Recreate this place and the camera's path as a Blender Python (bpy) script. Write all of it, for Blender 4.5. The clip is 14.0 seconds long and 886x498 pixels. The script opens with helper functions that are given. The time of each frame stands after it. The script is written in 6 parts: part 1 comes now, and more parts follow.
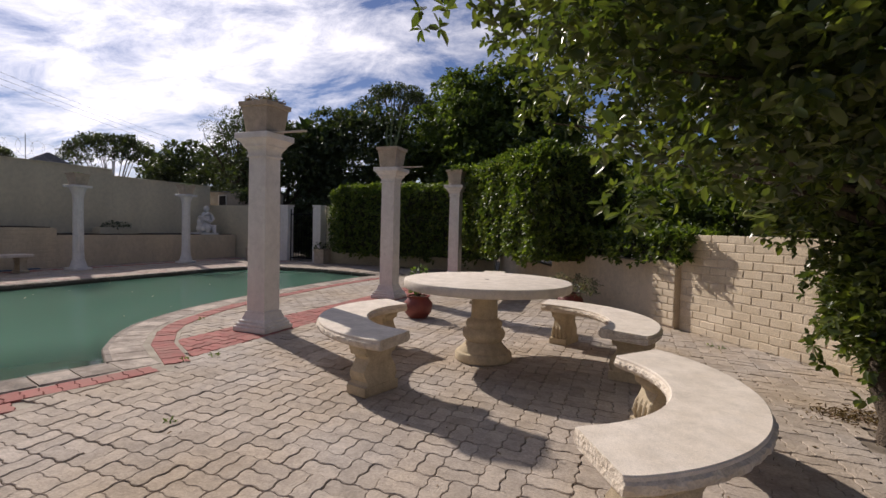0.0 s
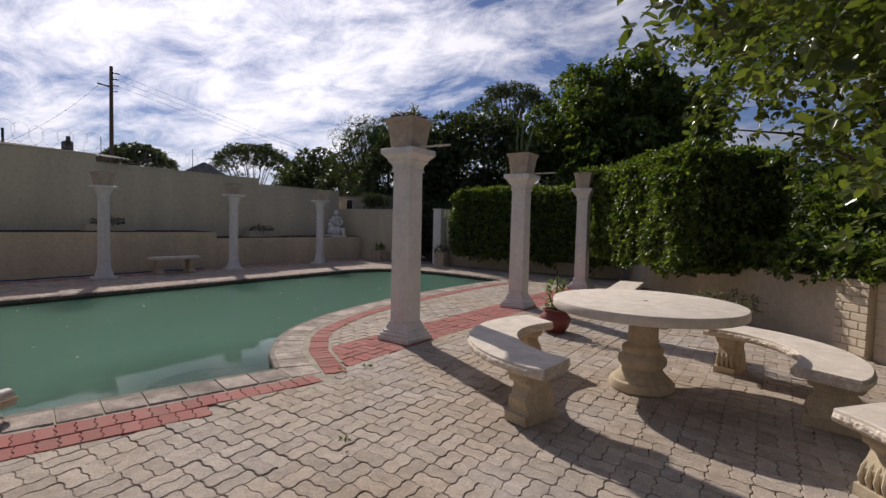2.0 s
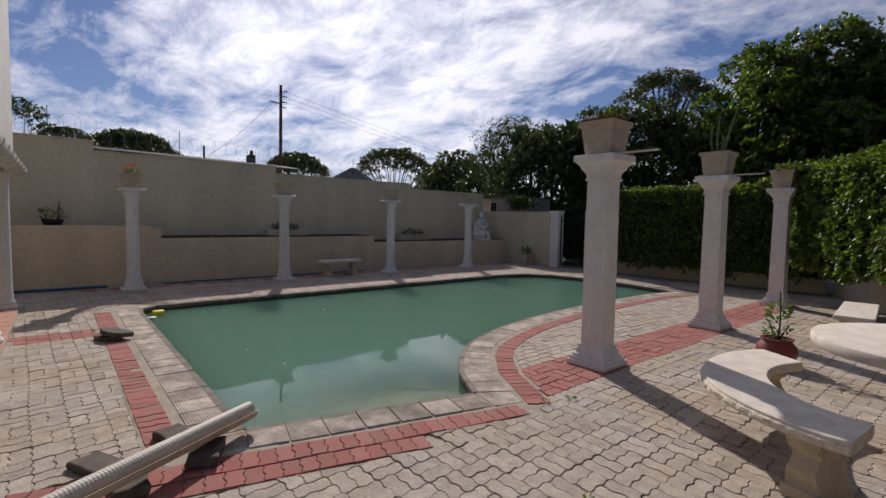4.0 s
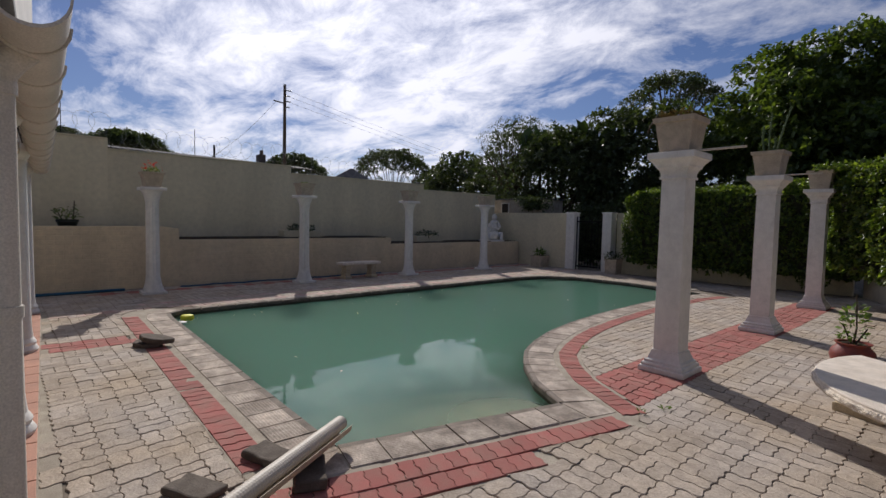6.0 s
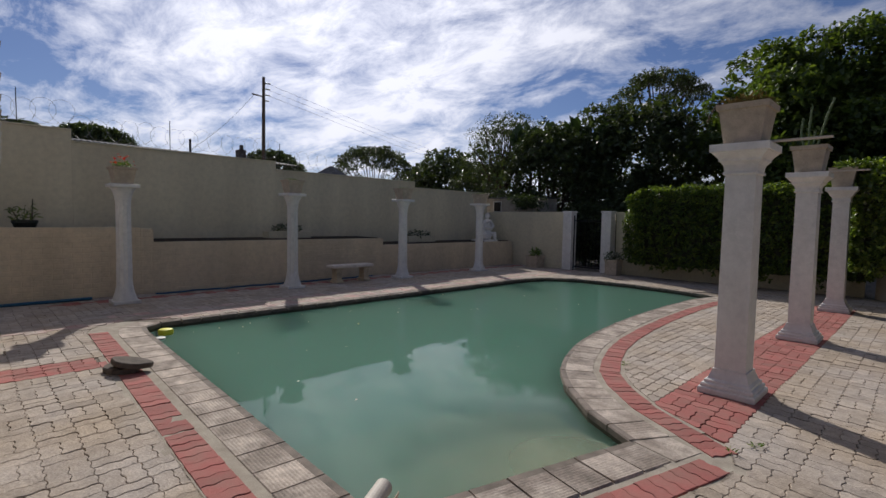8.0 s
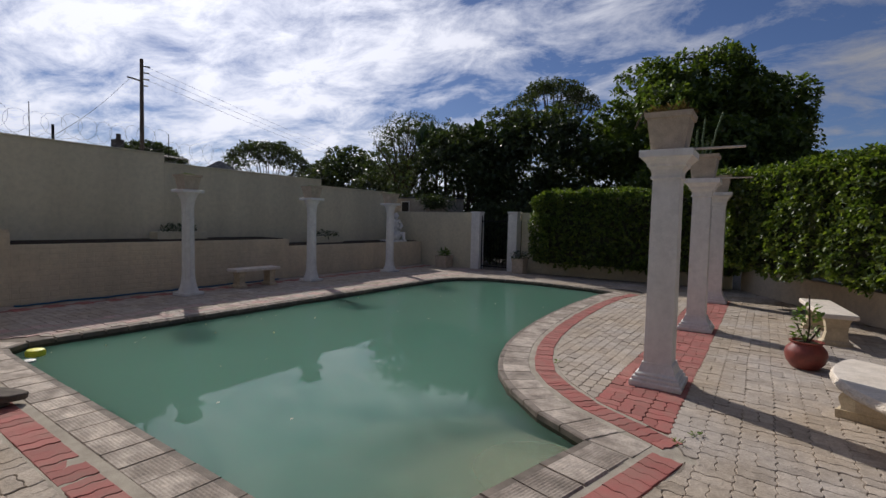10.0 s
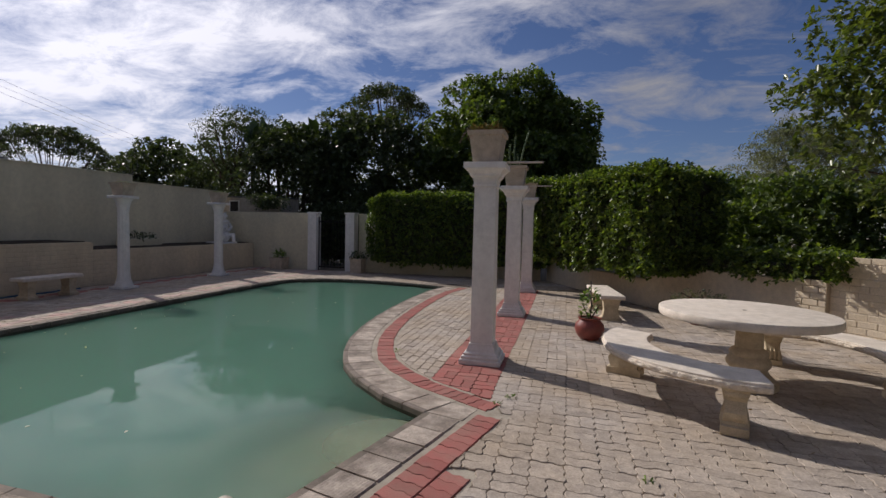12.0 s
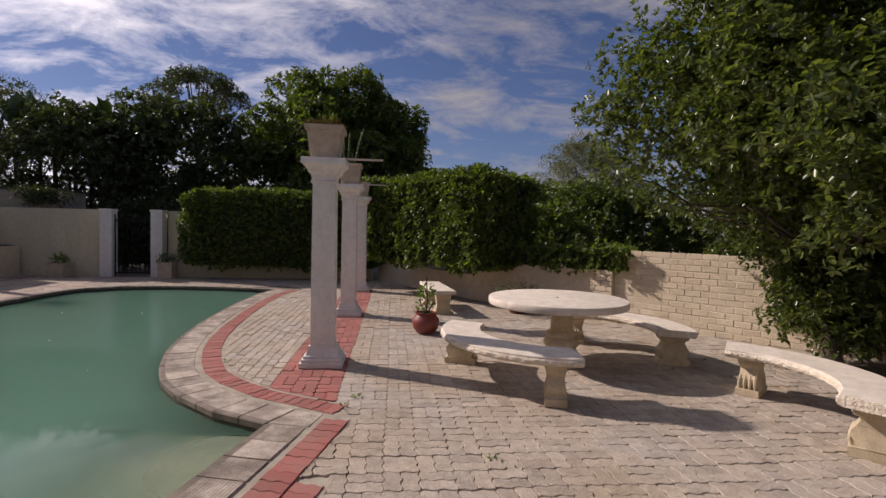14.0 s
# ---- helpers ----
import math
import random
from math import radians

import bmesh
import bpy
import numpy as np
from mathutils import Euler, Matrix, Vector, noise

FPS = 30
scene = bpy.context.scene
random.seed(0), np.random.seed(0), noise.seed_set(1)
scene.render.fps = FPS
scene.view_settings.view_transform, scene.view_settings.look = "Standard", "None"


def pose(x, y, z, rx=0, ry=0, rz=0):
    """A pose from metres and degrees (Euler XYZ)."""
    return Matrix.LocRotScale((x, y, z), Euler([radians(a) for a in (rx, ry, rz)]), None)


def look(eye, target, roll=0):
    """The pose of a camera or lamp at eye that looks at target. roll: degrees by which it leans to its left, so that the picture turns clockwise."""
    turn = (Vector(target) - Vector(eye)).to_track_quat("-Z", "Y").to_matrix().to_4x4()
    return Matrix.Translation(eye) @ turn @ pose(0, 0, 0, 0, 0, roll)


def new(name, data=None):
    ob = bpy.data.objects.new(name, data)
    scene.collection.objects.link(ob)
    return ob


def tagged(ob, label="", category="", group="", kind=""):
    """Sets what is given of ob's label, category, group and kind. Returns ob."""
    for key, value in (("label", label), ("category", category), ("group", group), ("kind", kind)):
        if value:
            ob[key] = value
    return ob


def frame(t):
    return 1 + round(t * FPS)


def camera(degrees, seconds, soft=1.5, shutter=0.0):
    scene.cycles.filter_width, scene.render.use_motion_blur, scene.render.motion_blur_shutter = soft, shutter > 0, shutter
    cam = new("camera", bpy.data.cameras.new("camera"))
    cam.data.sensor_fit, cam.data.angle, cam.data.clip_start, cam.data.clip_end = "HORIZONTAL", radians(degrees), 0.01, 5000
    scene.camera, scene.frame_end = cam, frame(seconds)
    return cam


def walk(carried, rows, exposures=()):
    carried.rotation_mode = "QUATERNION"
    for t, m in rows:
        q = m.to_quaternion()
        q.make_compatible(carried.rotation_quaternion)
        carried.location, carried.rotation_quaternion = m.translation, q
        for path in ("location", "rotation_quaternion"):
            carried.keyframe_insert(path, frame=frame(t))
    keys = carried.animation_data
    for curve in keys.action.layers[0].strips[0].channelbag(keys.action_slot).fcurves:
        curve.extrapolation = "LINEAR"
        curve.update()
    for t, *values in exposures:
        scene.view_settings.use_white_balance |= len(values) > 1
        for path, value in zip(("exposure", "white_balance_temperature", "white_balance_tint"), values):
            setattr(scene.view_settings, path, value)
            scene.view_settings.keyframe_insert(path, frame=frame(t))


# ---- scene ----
cam = camera(84.4, 14.0)
PATH = [
    (0, (-1.699, 1.309, 1.346), (-2.442, 3.163, 1.261), 1.5),
    (0.5, (-1.804, 1.295, 1.383), (-2.607, 3.125, 1.294), 1.5),
    (1, (-1.925, 1.254, 1.44), (-2.806, 3.047, 1.345), 1.5),
    (1.5, (-2.013, 1.257, 1.489), (-2.994, 2.997, 1.39), 1.5),
    (2, (-2.146, 1.249, 1.523), (-3.273, 2.898, 1.418), 1.4),
    (2.5, (-2.299, 1.304, 1.559), (-3.531, 2.875, 1.448), 1.4),
    (3, (-2.477, 1.312, 1.616), (-3.815, 2.794, 1.501), 1.2),
    (3.5, (-2.713, 1.21, 1.673), (-4.153, 2.594, 1.553), 1.2),
    (4, (-2.99, 1.052, 1.692), (-4.498, 2.359, 1.568), 1.1),
    (6.5, (-3.993, 0.56, 1.65), (-5.461, 1.914, 1.534), 1.2),
    (7, (-4.264, 0.628, 1.687), (-5.712, 2.002, 1.567), 1.2),
    (9.5, (-5.18, 0.759, 1.661), (-6.42, 2.324, 1.548), 1.1),
    (10, (-5.234, 0.621, 1.678), (-6.329, 2.29, 1.565), 1.3),
    (10.5, (-5.228, 0.496, 1.681), (-6.171, 2.256, 1.572), 1.3),
    (11, (-5.186, 0.41, 1.684), (-5.95, 2.255, 1.583), 1.4),
    (11.5, (-5.137, 0.306, 1.682), (-5.767, 2.201, 1.583), 1.3),
    (12, (-5.132, 0.195, 1.684), (-5.619, 2.132, 1.588), 1.3),
    (12.5, (-5.161, 0.154, 1.679), (-5.5, 2.123, 1.589), 1.4),
    (13, (-5.223, 0.207, 1.671), (-5.371, 2.2, 1.587), 1.5),
    (13.5, (-5.25, 0.233, 1.657), (-5.219, 2.231, 1.577), 1.4),
    (14, (-5.291, 0.217, 1.651), (-5.085, 2.205, 1.572), 1.3),
]
EXPOSURES = [(0.0, -0.05, 6500, 15), (3.0, -0.28, 6350, 14), (6.5, -0.28, 6200, 12), (9.5, -0.33, 6150, 11), (12.5, -0.31, 6350, 15), (14.0, -0.1, 6700, 20)]
walk(cam, [(t, look(eye, target, roll)) for t, eye, target, roll in PATH], EXPOSURES)

# ---- world, sun ----
SUN_DIR = Vector((-0.883, 0.469, 0.0)).normalized() * math.cos(radians(34)) + Vector((0, 0, math.sin(radians(34))))


def make_world():
    w = bpy.data.worlds.new("world")
    scene.world = w
    w.use_nodes = True
    nt = w.node_tree
    N, L = nt.nodes, nt.links
    N.clear()
    out, bg = N.new("ShaderNodeOutputWorld"), N.new("ShaderNodeBackground")
    sky = N.new("ShaderNodeTexSky")
    sky.sky_type, sky.sun_disc = "NISHITA", False
    sky.sun_elevation, sky.sun_rotation = math.asin(SUN_DIR.z), math.atan2(SUN_DIR.x, SUN_DIR.y)
    sky.air_density, sky.dust_density, sky.ozone_density = 1.0, 0.3, 2.0
    co = N.new("ShaderNodeTexCoord")
    sep = N.new("ShaderNodeSeparateXYZ")
    L.new(co.outputs["Generated"], sep.inputs[0])
    up = N.new("ShaderNodeMath"); up.operation = "MAXIMUM"; up.inputs[1].default_value = 0.0
    L.new(sep.outputs["Z"], up.inputs[0])
    add = N.new("ShaderNodeMath"); add.operation = "ADD"; add.inputs[1].default_value = 0.22
    L.new(up.outputs[0], add.inputs[0])
    flat = N.new("ShaderNodeVectorMath"); flat.operation = "DIVIDE"
    comb = N.new("ShaderNodeCombineXYZ")
    for k in "XYZ":
        L.new(add.outputs[0], comb.inputs[k])
    L.new(co.outputs["Generated"], flat.inputs[0]); L.new(comb.outputs[0], flat.inputs[1])
    mp = N.new("ShaderNodeMapping")
    mp.inputs["Rotation"].default_value = (0, 0, radians(-25))
    mp.inputs["Scale"].default_value = (1.3, 1.9, 0.0)
    mp.inputs["Location"].default_value = CLOUD_AT
    L.new(flat.outputs[0], mp.inputs["Vector"])
    masks = []
    for scale, detail, dist, rough in ((2.3, 12, 0.38, 0.66), (0.7, 3, 0.3, 0.5)):
        n = N.new("ShaderNodeTexNoise")
        n.inputs["Scale"].default_value, n.inputs["Detail"].default_value = scale, detail
        n.inputs["Distortion"].default_value, n.inputs["Roughness"].default_value = dist, rough
        L.new(mp.outputs[0], n.inputs["Vector"])
        masks.append(n.outputs["Fac"])
    both = N.new("ShaderNodeMath"); both.operation = "MULTIPLY_ADD"; both.inputs[1].default_value = 0.55
    L.new(masks[1], both.inputs[0]); L.new(masks[0], both.inputs[2])
    # more cloud towards the sun
    dot = N.new("ShaderNodeVectorMath"); dot.operation = "DOT_PRODUCT"; dot.inputs[1].default_value = SUN_DIR
    L.new(co.outputs["Generated"], dot.inputs[0])
    near = N.new("ShaderNodeMapRange"); near.inputs["From Min"].default_value, near.inputs["From Max"].default_value = 0.5, 0.98
    near.inputs["To Min"].default_value, near.inputs["To Max"].default_value = -0.052, 0.10
    L.new(dot.outputs["Value"], near.inputs["Value"])
    tot = N.new("ShaderNodeMath"); tot.operation = "ADD"
    L.new(both.outputs[0], tot.inputs[0]); L.new(near.outputs[0], tot.inputs[1])
    # a clear stretch low over the house roof
    clear = N.new("ShaderNodeVectorMath"); clear.operation = "DOT_PRODUCT"; clear.inputs[1].default_value = CLEAR_DIR
    L.new(co.outputs["Generated"], clear.inputs[0])
    cm = N.new("ShaderNodeMapRange"); cm.interpolation_type = "SMOOTHSTEP"
    cm.inputs["From Min"].default_value, cm.inputs["From Max"].default_value = 0.93, 0.995
    cm.inputs["To Min"].default_value, cm.inputs["To Max"].default_value = 0.0, -0.13
    L.new(clear.outputs["Value"], cm.inputs["Value"])
    tot2 = N.new("ShaderNodeMath"); tot2.operation = "ADD"
    L.new(tot.outputs[0], tot2.inputs[0]); L.new(cm.outputs[0], tot2.inputs[1])
    tot = tot2
    ramp = N.new("ShaderNodeValToRGB")
    ramp.color_ramp.elements[0].position, ramp.color_ramp.elements[1].position = 0.68, 0.98
    L.new(tot.outputs[0], ramp.inputs[0])
    glow = N.new("ShaderNodeMapRange"); glow.inputs["From Min"].default_value, glow.inputs["From Max"].default_value = 0.45, 1.0
    glow.inputs["To Min"].default_value, glow.inputs["To Max"].default_value = CLOUD[0], CLOUD[1]
    L.new(dot.outputs["Value"], glow.inputs["Value"])
    cl = N.new("ShaderNodeVectorMath"); cl.operation = "SCALE"; cl.inputs[0].default_value = (0.98, 0.97, 1.03)
    L.new(glow.outputs[0], cl.inputs["Scale"])
    sk = N.new("ShaderNodeVectorMath"); sk.operation = "MULTIPLY"; sk.inputs[1].default_value = SKY_GAIN
    L.new(sky.outputs[0], sk.inputs[0])
    mix = N.new("ShaderNodeMix"); mix.data_type = "RGBA"
    L.new(ramp.outputs[0], mix.inputs["Factor"])
    L.new(sk.outputs[0], mix.inputs[6]); L.new(cl.outputs[0], mix.inputs[7])
    L.new(mix.outputs[2], bg.inputs[0])
    bg.inputs[1].default_value = 0.1
    L.new(bg.outputs[0], out.inputs[0])


CLEAR_DIR = Vector((-0.93, -0.14, 0.33)).normalized()
CLOUD_AT = (3.1, 1.2, 0.0)
CLOUD = (3.6, 13.6)
SKY_GAIN = (0.46, 0.49, 0.64)
make_world()
sun = new("sun", bpy.data.lights.new("sun", "SUN"))
sun.data.energy, sun.data.angle, sun.data.color = 4.6, radians(0.6), (1.0, 0.93, 0.82)
sun.matrix_world = look(SUN_DIR * 50, (0, 0, 0))

# ---- materials ----


def mat(name, colour, other=None, scale=8.0, fine=120.0, rough=0.8, bump=0.15, metal=0.0, spread=0.0, spec=0.3, streak=False, fade=0.35, island=False, depth=0.004, dirt=0.0, courses=False):
    """A surface: two colours mixed by coarse noise, fine grain, bump; spread: how much pieces differ."""
    m = bpy.data.materials.new(name)
    m.use_nodes = True
    nt = m.node_tree
    N, L = nt.nodes, nt.links
    b = N["Principled BSDF"]
    b.inputs["Roughness"].default_value, b.inputs["Metallic"].default_value = rough, metal
    b.inputs["Specular IOR Level"].default_value = spec
    co = N.new("ShaderNodeTexCoord")
    geo = N.new("ShaderNodeNewGeometry")
    pos = N.new("ShaderNodeMapping")
    if streak:
        pos.inputs["Scale"].default_value = (1, 1, 0.15)
    L.new(geo.outputs["Position"], pos.inputs["Vector"])
    n1, n2 = N.new("ShaderNodeTexNoise"), N.new("ShaderNodeTexNoise")
    n1.inputs["Scale"].default_value, n1.inputs["Detail"].default_value = scale, 6
    n2.inputs["Scale"].default_value, n2.inputs["Detail"].default_value = fine, 3
    L.new(pos.outputs[0], n1.inputs["Vector"]); L.new(geo.outputs["Position"], n2.inputs["Vector"])
    r = N.new("ShaderNodeMapRange"); r.inputs["From Min"].default_value, r.inputs["From Max"].default_value = 0.5 - fade / 2, 0.5 + fade / 2
    L.new(n1.outputs["Fac"], r.inputs["Value"])
    mix = N.new("ShaderNodeMix"); mix.data_type = "RGBA"
    other = other or tuple(c * 0.8 for c in colour)
    mix.inputs[6].default_value, mix.inputs[7].default_value = (*colour, 1), (*other, 1)
    L.new(r.outputs[0], mix.inputs["Factor"])
    val = N.new("ShaderNodeHueSaturation")
    L.new(mix.outputs[2], val.inputs["Color"])
    v = N.new("ShaderNodeMapRange"); v.inputs["From Min"].default_value, v.inputs["From Max"].default_value = 0.25, 0.75
    v.inputs["To Min"].default_value, v.inputs["To Max"].default_value = 0.82, 1.18
    L.new(n2.outputs["Fac"], v.inputs["Value"])
    last = v.outputs[0]
    if spread:
        ob = N.new("ShaderNodeObjectInfo")
        src = geo.outputs["Random Per Island"] if island else ob.outputs["Random"]
        s = N.new("ShaderNodeMapRange"); s.inputs["To Min"].default_value, s.inputs["To Max"].default_value = 1 - spread, 1 + spread
        L.new(src, s.inputs["Value"])
        mul = N.new("ShaderNodeMath"); mul.operation = "MULTIPLY"
        L.new(last, mul.inputs[0]); L.new(s.outputs[0], mul.inputs[1])
        last = mul.outputs[0]
    if dirt:
        # blotches of grime a hand wide, and dark pits
        d = N.new("ShaderNodeTexNoise"); d.inputs["Scale"].default_value, d.inputs["Detail"].default_value = 9.0, 7
        d.inputs["Roughness"].default_value = 0.7
        L.new(geo.outputs["Position"], d.inputs["Vector"])
        dm = N.new("ShaderNodeMapRange"); dm.inputs["From Min"].default_value, dm.inputs["From Max"].default_value = 0.34, 0.60
        dm.inputs["To Min"].default_value, dm.inputs["To Max"].default_value = 1 - dirt, 1.06
        L.new(d.outputs["Fac"], dm.inputs["Value"])
        mu = N.new("ShaderNodeMath"); mu.operation = "MULTIPLY"
        L.new(last, mu.inputs[0]); L.new(dm.outputs[0], mu.inputs[1])
        last = mu.outputs[0]
    L.new(last, val.inputs["Value"])
    L.new(val.outputs[0], b.inputs["Base Color"])
    bp = N.new("ShaderNodeBump"); bp.inputs["Strength"].default_value, bp.inputs["Distance"].default_value = bump, depth
    sm = N.new("ShaderNodeMath"); sm.operation = "ADD"
    L.new(n1.outputs["Fac"], sm.inputs[0]); L.new(n2.outputs["Fac"], sm.inputs[1])
    height = sm.outputs[0]
    if courses:
        # the courses of the blocks show through the plaster
        sx, cx = N.new("ShaderNodeSeparateXYZ"), N.new("ShaderNodeCombineXYZ")
        L.new(geo.outputs["Position"], sx.inputs[0]); L.new(sx.outputs["Y"], cx.inputs["X"]); L.new(sx.outputs["Z"], cx.inputs["Y"])
        br = N.new("ShaderNodeTexBrick"); br.inputs["Scale"].default_value = 1.0
        br.inputs["Brick Width"].default_value, br.inputs["Row Height"].default_value = 0.30, 0.10
        br.inputs["Mortar Size"].default_value, br.inputs["Mortar Smooth"].default_value = 0.008, 1.0
        L.new(cx.outputs[0], br.inputs["Vector"])
        dn = N.new("ShaderNodeMath"); dn.operation = "MULTIPLY_ADD"; dn.inputs[1].default_value = -1.2
        L.new(br.outputs["Fac"], dn.inputs[0]); L.new(height, dn.inputs[2])
        height = dn.outputs[0]
    L.new(height, bp.inputs["Height"]); L.new(bp.outputs[0], b.inputs["Normal"])
    return m


def leaf_mat(name, dark, light, rough=0.4, trans=0.25):
    m = bpy.data.materials.new(name)
    m.use_nodes = True
    N, L = m.node_tree.nodes, m.node_tree.links
    b, out = N["Principled BSDF"], N["Material Output"]
    b.inputs["Roughness"].default_value, b.inputs["Specular IOR Level"].default_value = rough, 0.4
    geo = N.new("ShaderNodeNewGeometry")
    mix = N.new("ShaderNodeMix"); mix.data_type = "RGBA"
    mix.inputs[6].default_value, mix.inputs[7].default_value = (*dark, 1), (*light, 1)
    p = N.new("ShaderNodeMath"); p.operation = "POWER"; p.inputs[1].default_value = 2.0
    L.new(geo.outputs["Random Per Island"], p.inputs[0]); L.new(p.outputs[0], mix.inputs["Factor"])
    L.new(mix.outputs[2], b.inputs["Base Color"])
    if trans:
        t = N.new("ShaderNodeBsdfTranslucent")
        g = N.new("ShaderNodeVectorMath"); g.operation = "MULTIPLY"; g.inputs[1].default_value = (1.8, 2.0, 0.6)
        L.new(mix.outputs[2], g.inputs[0]); L.new(g.outputs[0], t.inputs["Color"])
        ms = N.new("ShaderNodeMixShader"); ms.inputs[0].default_value = trans
        L.new(b.outputs[0], ms.inputs[1]); L.new(t.outputs[0], ms.inputs[2]); L.new(ms.outputs[0], out.inputs["Surface"])
    return m


def water_mat():
    m = bpy.data.materials.new("pool_water")
    m.use_nodes = True
    N, L = m.node_tree.nodes, m.node_tree.links
    out = N["Material Output"]
    b = N["Principled BSDF"]
    b.inputs["Base Color"].default_value = (0.135, 0.275, 0.205, 1)
    b.inputs["Roughness"].default_value, b.inputs["IOR"].default_value = 0.02, 1.33
    # murky: light spreads under the surface
    b.subsurface_method = "BURLEY"
    b.inputs["Subsurface Weight"].default_value, b.inputs["Subsurface Scale"].default_value = 1.0, 1.6
    b.inputs["Subsurface Radius"].default_value = (0.7, 1.0, 0.9)
    n = N.new("ShaderNodeTexNoise"); n.inputs["Scale"].default_value, n.inputs["Detail"].default_value = 5.0, 3
    geo = N.new("ShaderNodeNewGeometry"); L.new(geo.outputs["Position"], n.inputs["Vector"])
    bp = N.new("ShaderNodeBump"); bp.inputs["Strength"].default_value, bp.inputs["Distance"].default_value = 0.05, 0.01
    L.new(n.outputs["Fac"], bp.inputs["Height"]); L.new(bp.outputs[0], b.inputs["Normal"])
    t = N.new("ShaderNodeBsdfTransparent"); t.inputs[0].default_value = (0.90, 0.97, 0.91, 1)
    ms = N.new("ShaderNodeMixShader"); ms.inputs[0].default_value = 0.5
    # clearer over the shallow corner
    far = N.new("ShaderNodeVectorMath"); far.operation = "DISTANCE"; far.inputs[1].default_value = (-6.5, 3.85, -0.1)
    L.new(geo.outputs["Position"], far.inputs[0])
    mr = N.new("ShaderNodeMapRange"); mr.interpolation_type = "SMOOTHSTEP"
    mr.inputs["From Min"].default_value, mr.inputs["From Max"].default_value = 0.1, 2.1
    mr.inputs["To Min"].default_value, mr.inputs["To Max"].default_value = 0.68, 0.2
    L.new(far.outputs["Value"], mr.inputs["Value"]); L.new(mr.outputs[0], ms.inputs[0])
    L.new(b.outputs[0], ms.inputs[1]); L.new(t.outputs[0], ms.inputs[2]); L.new(ms.outputs[0], out.inputs["Surface"])
    return m


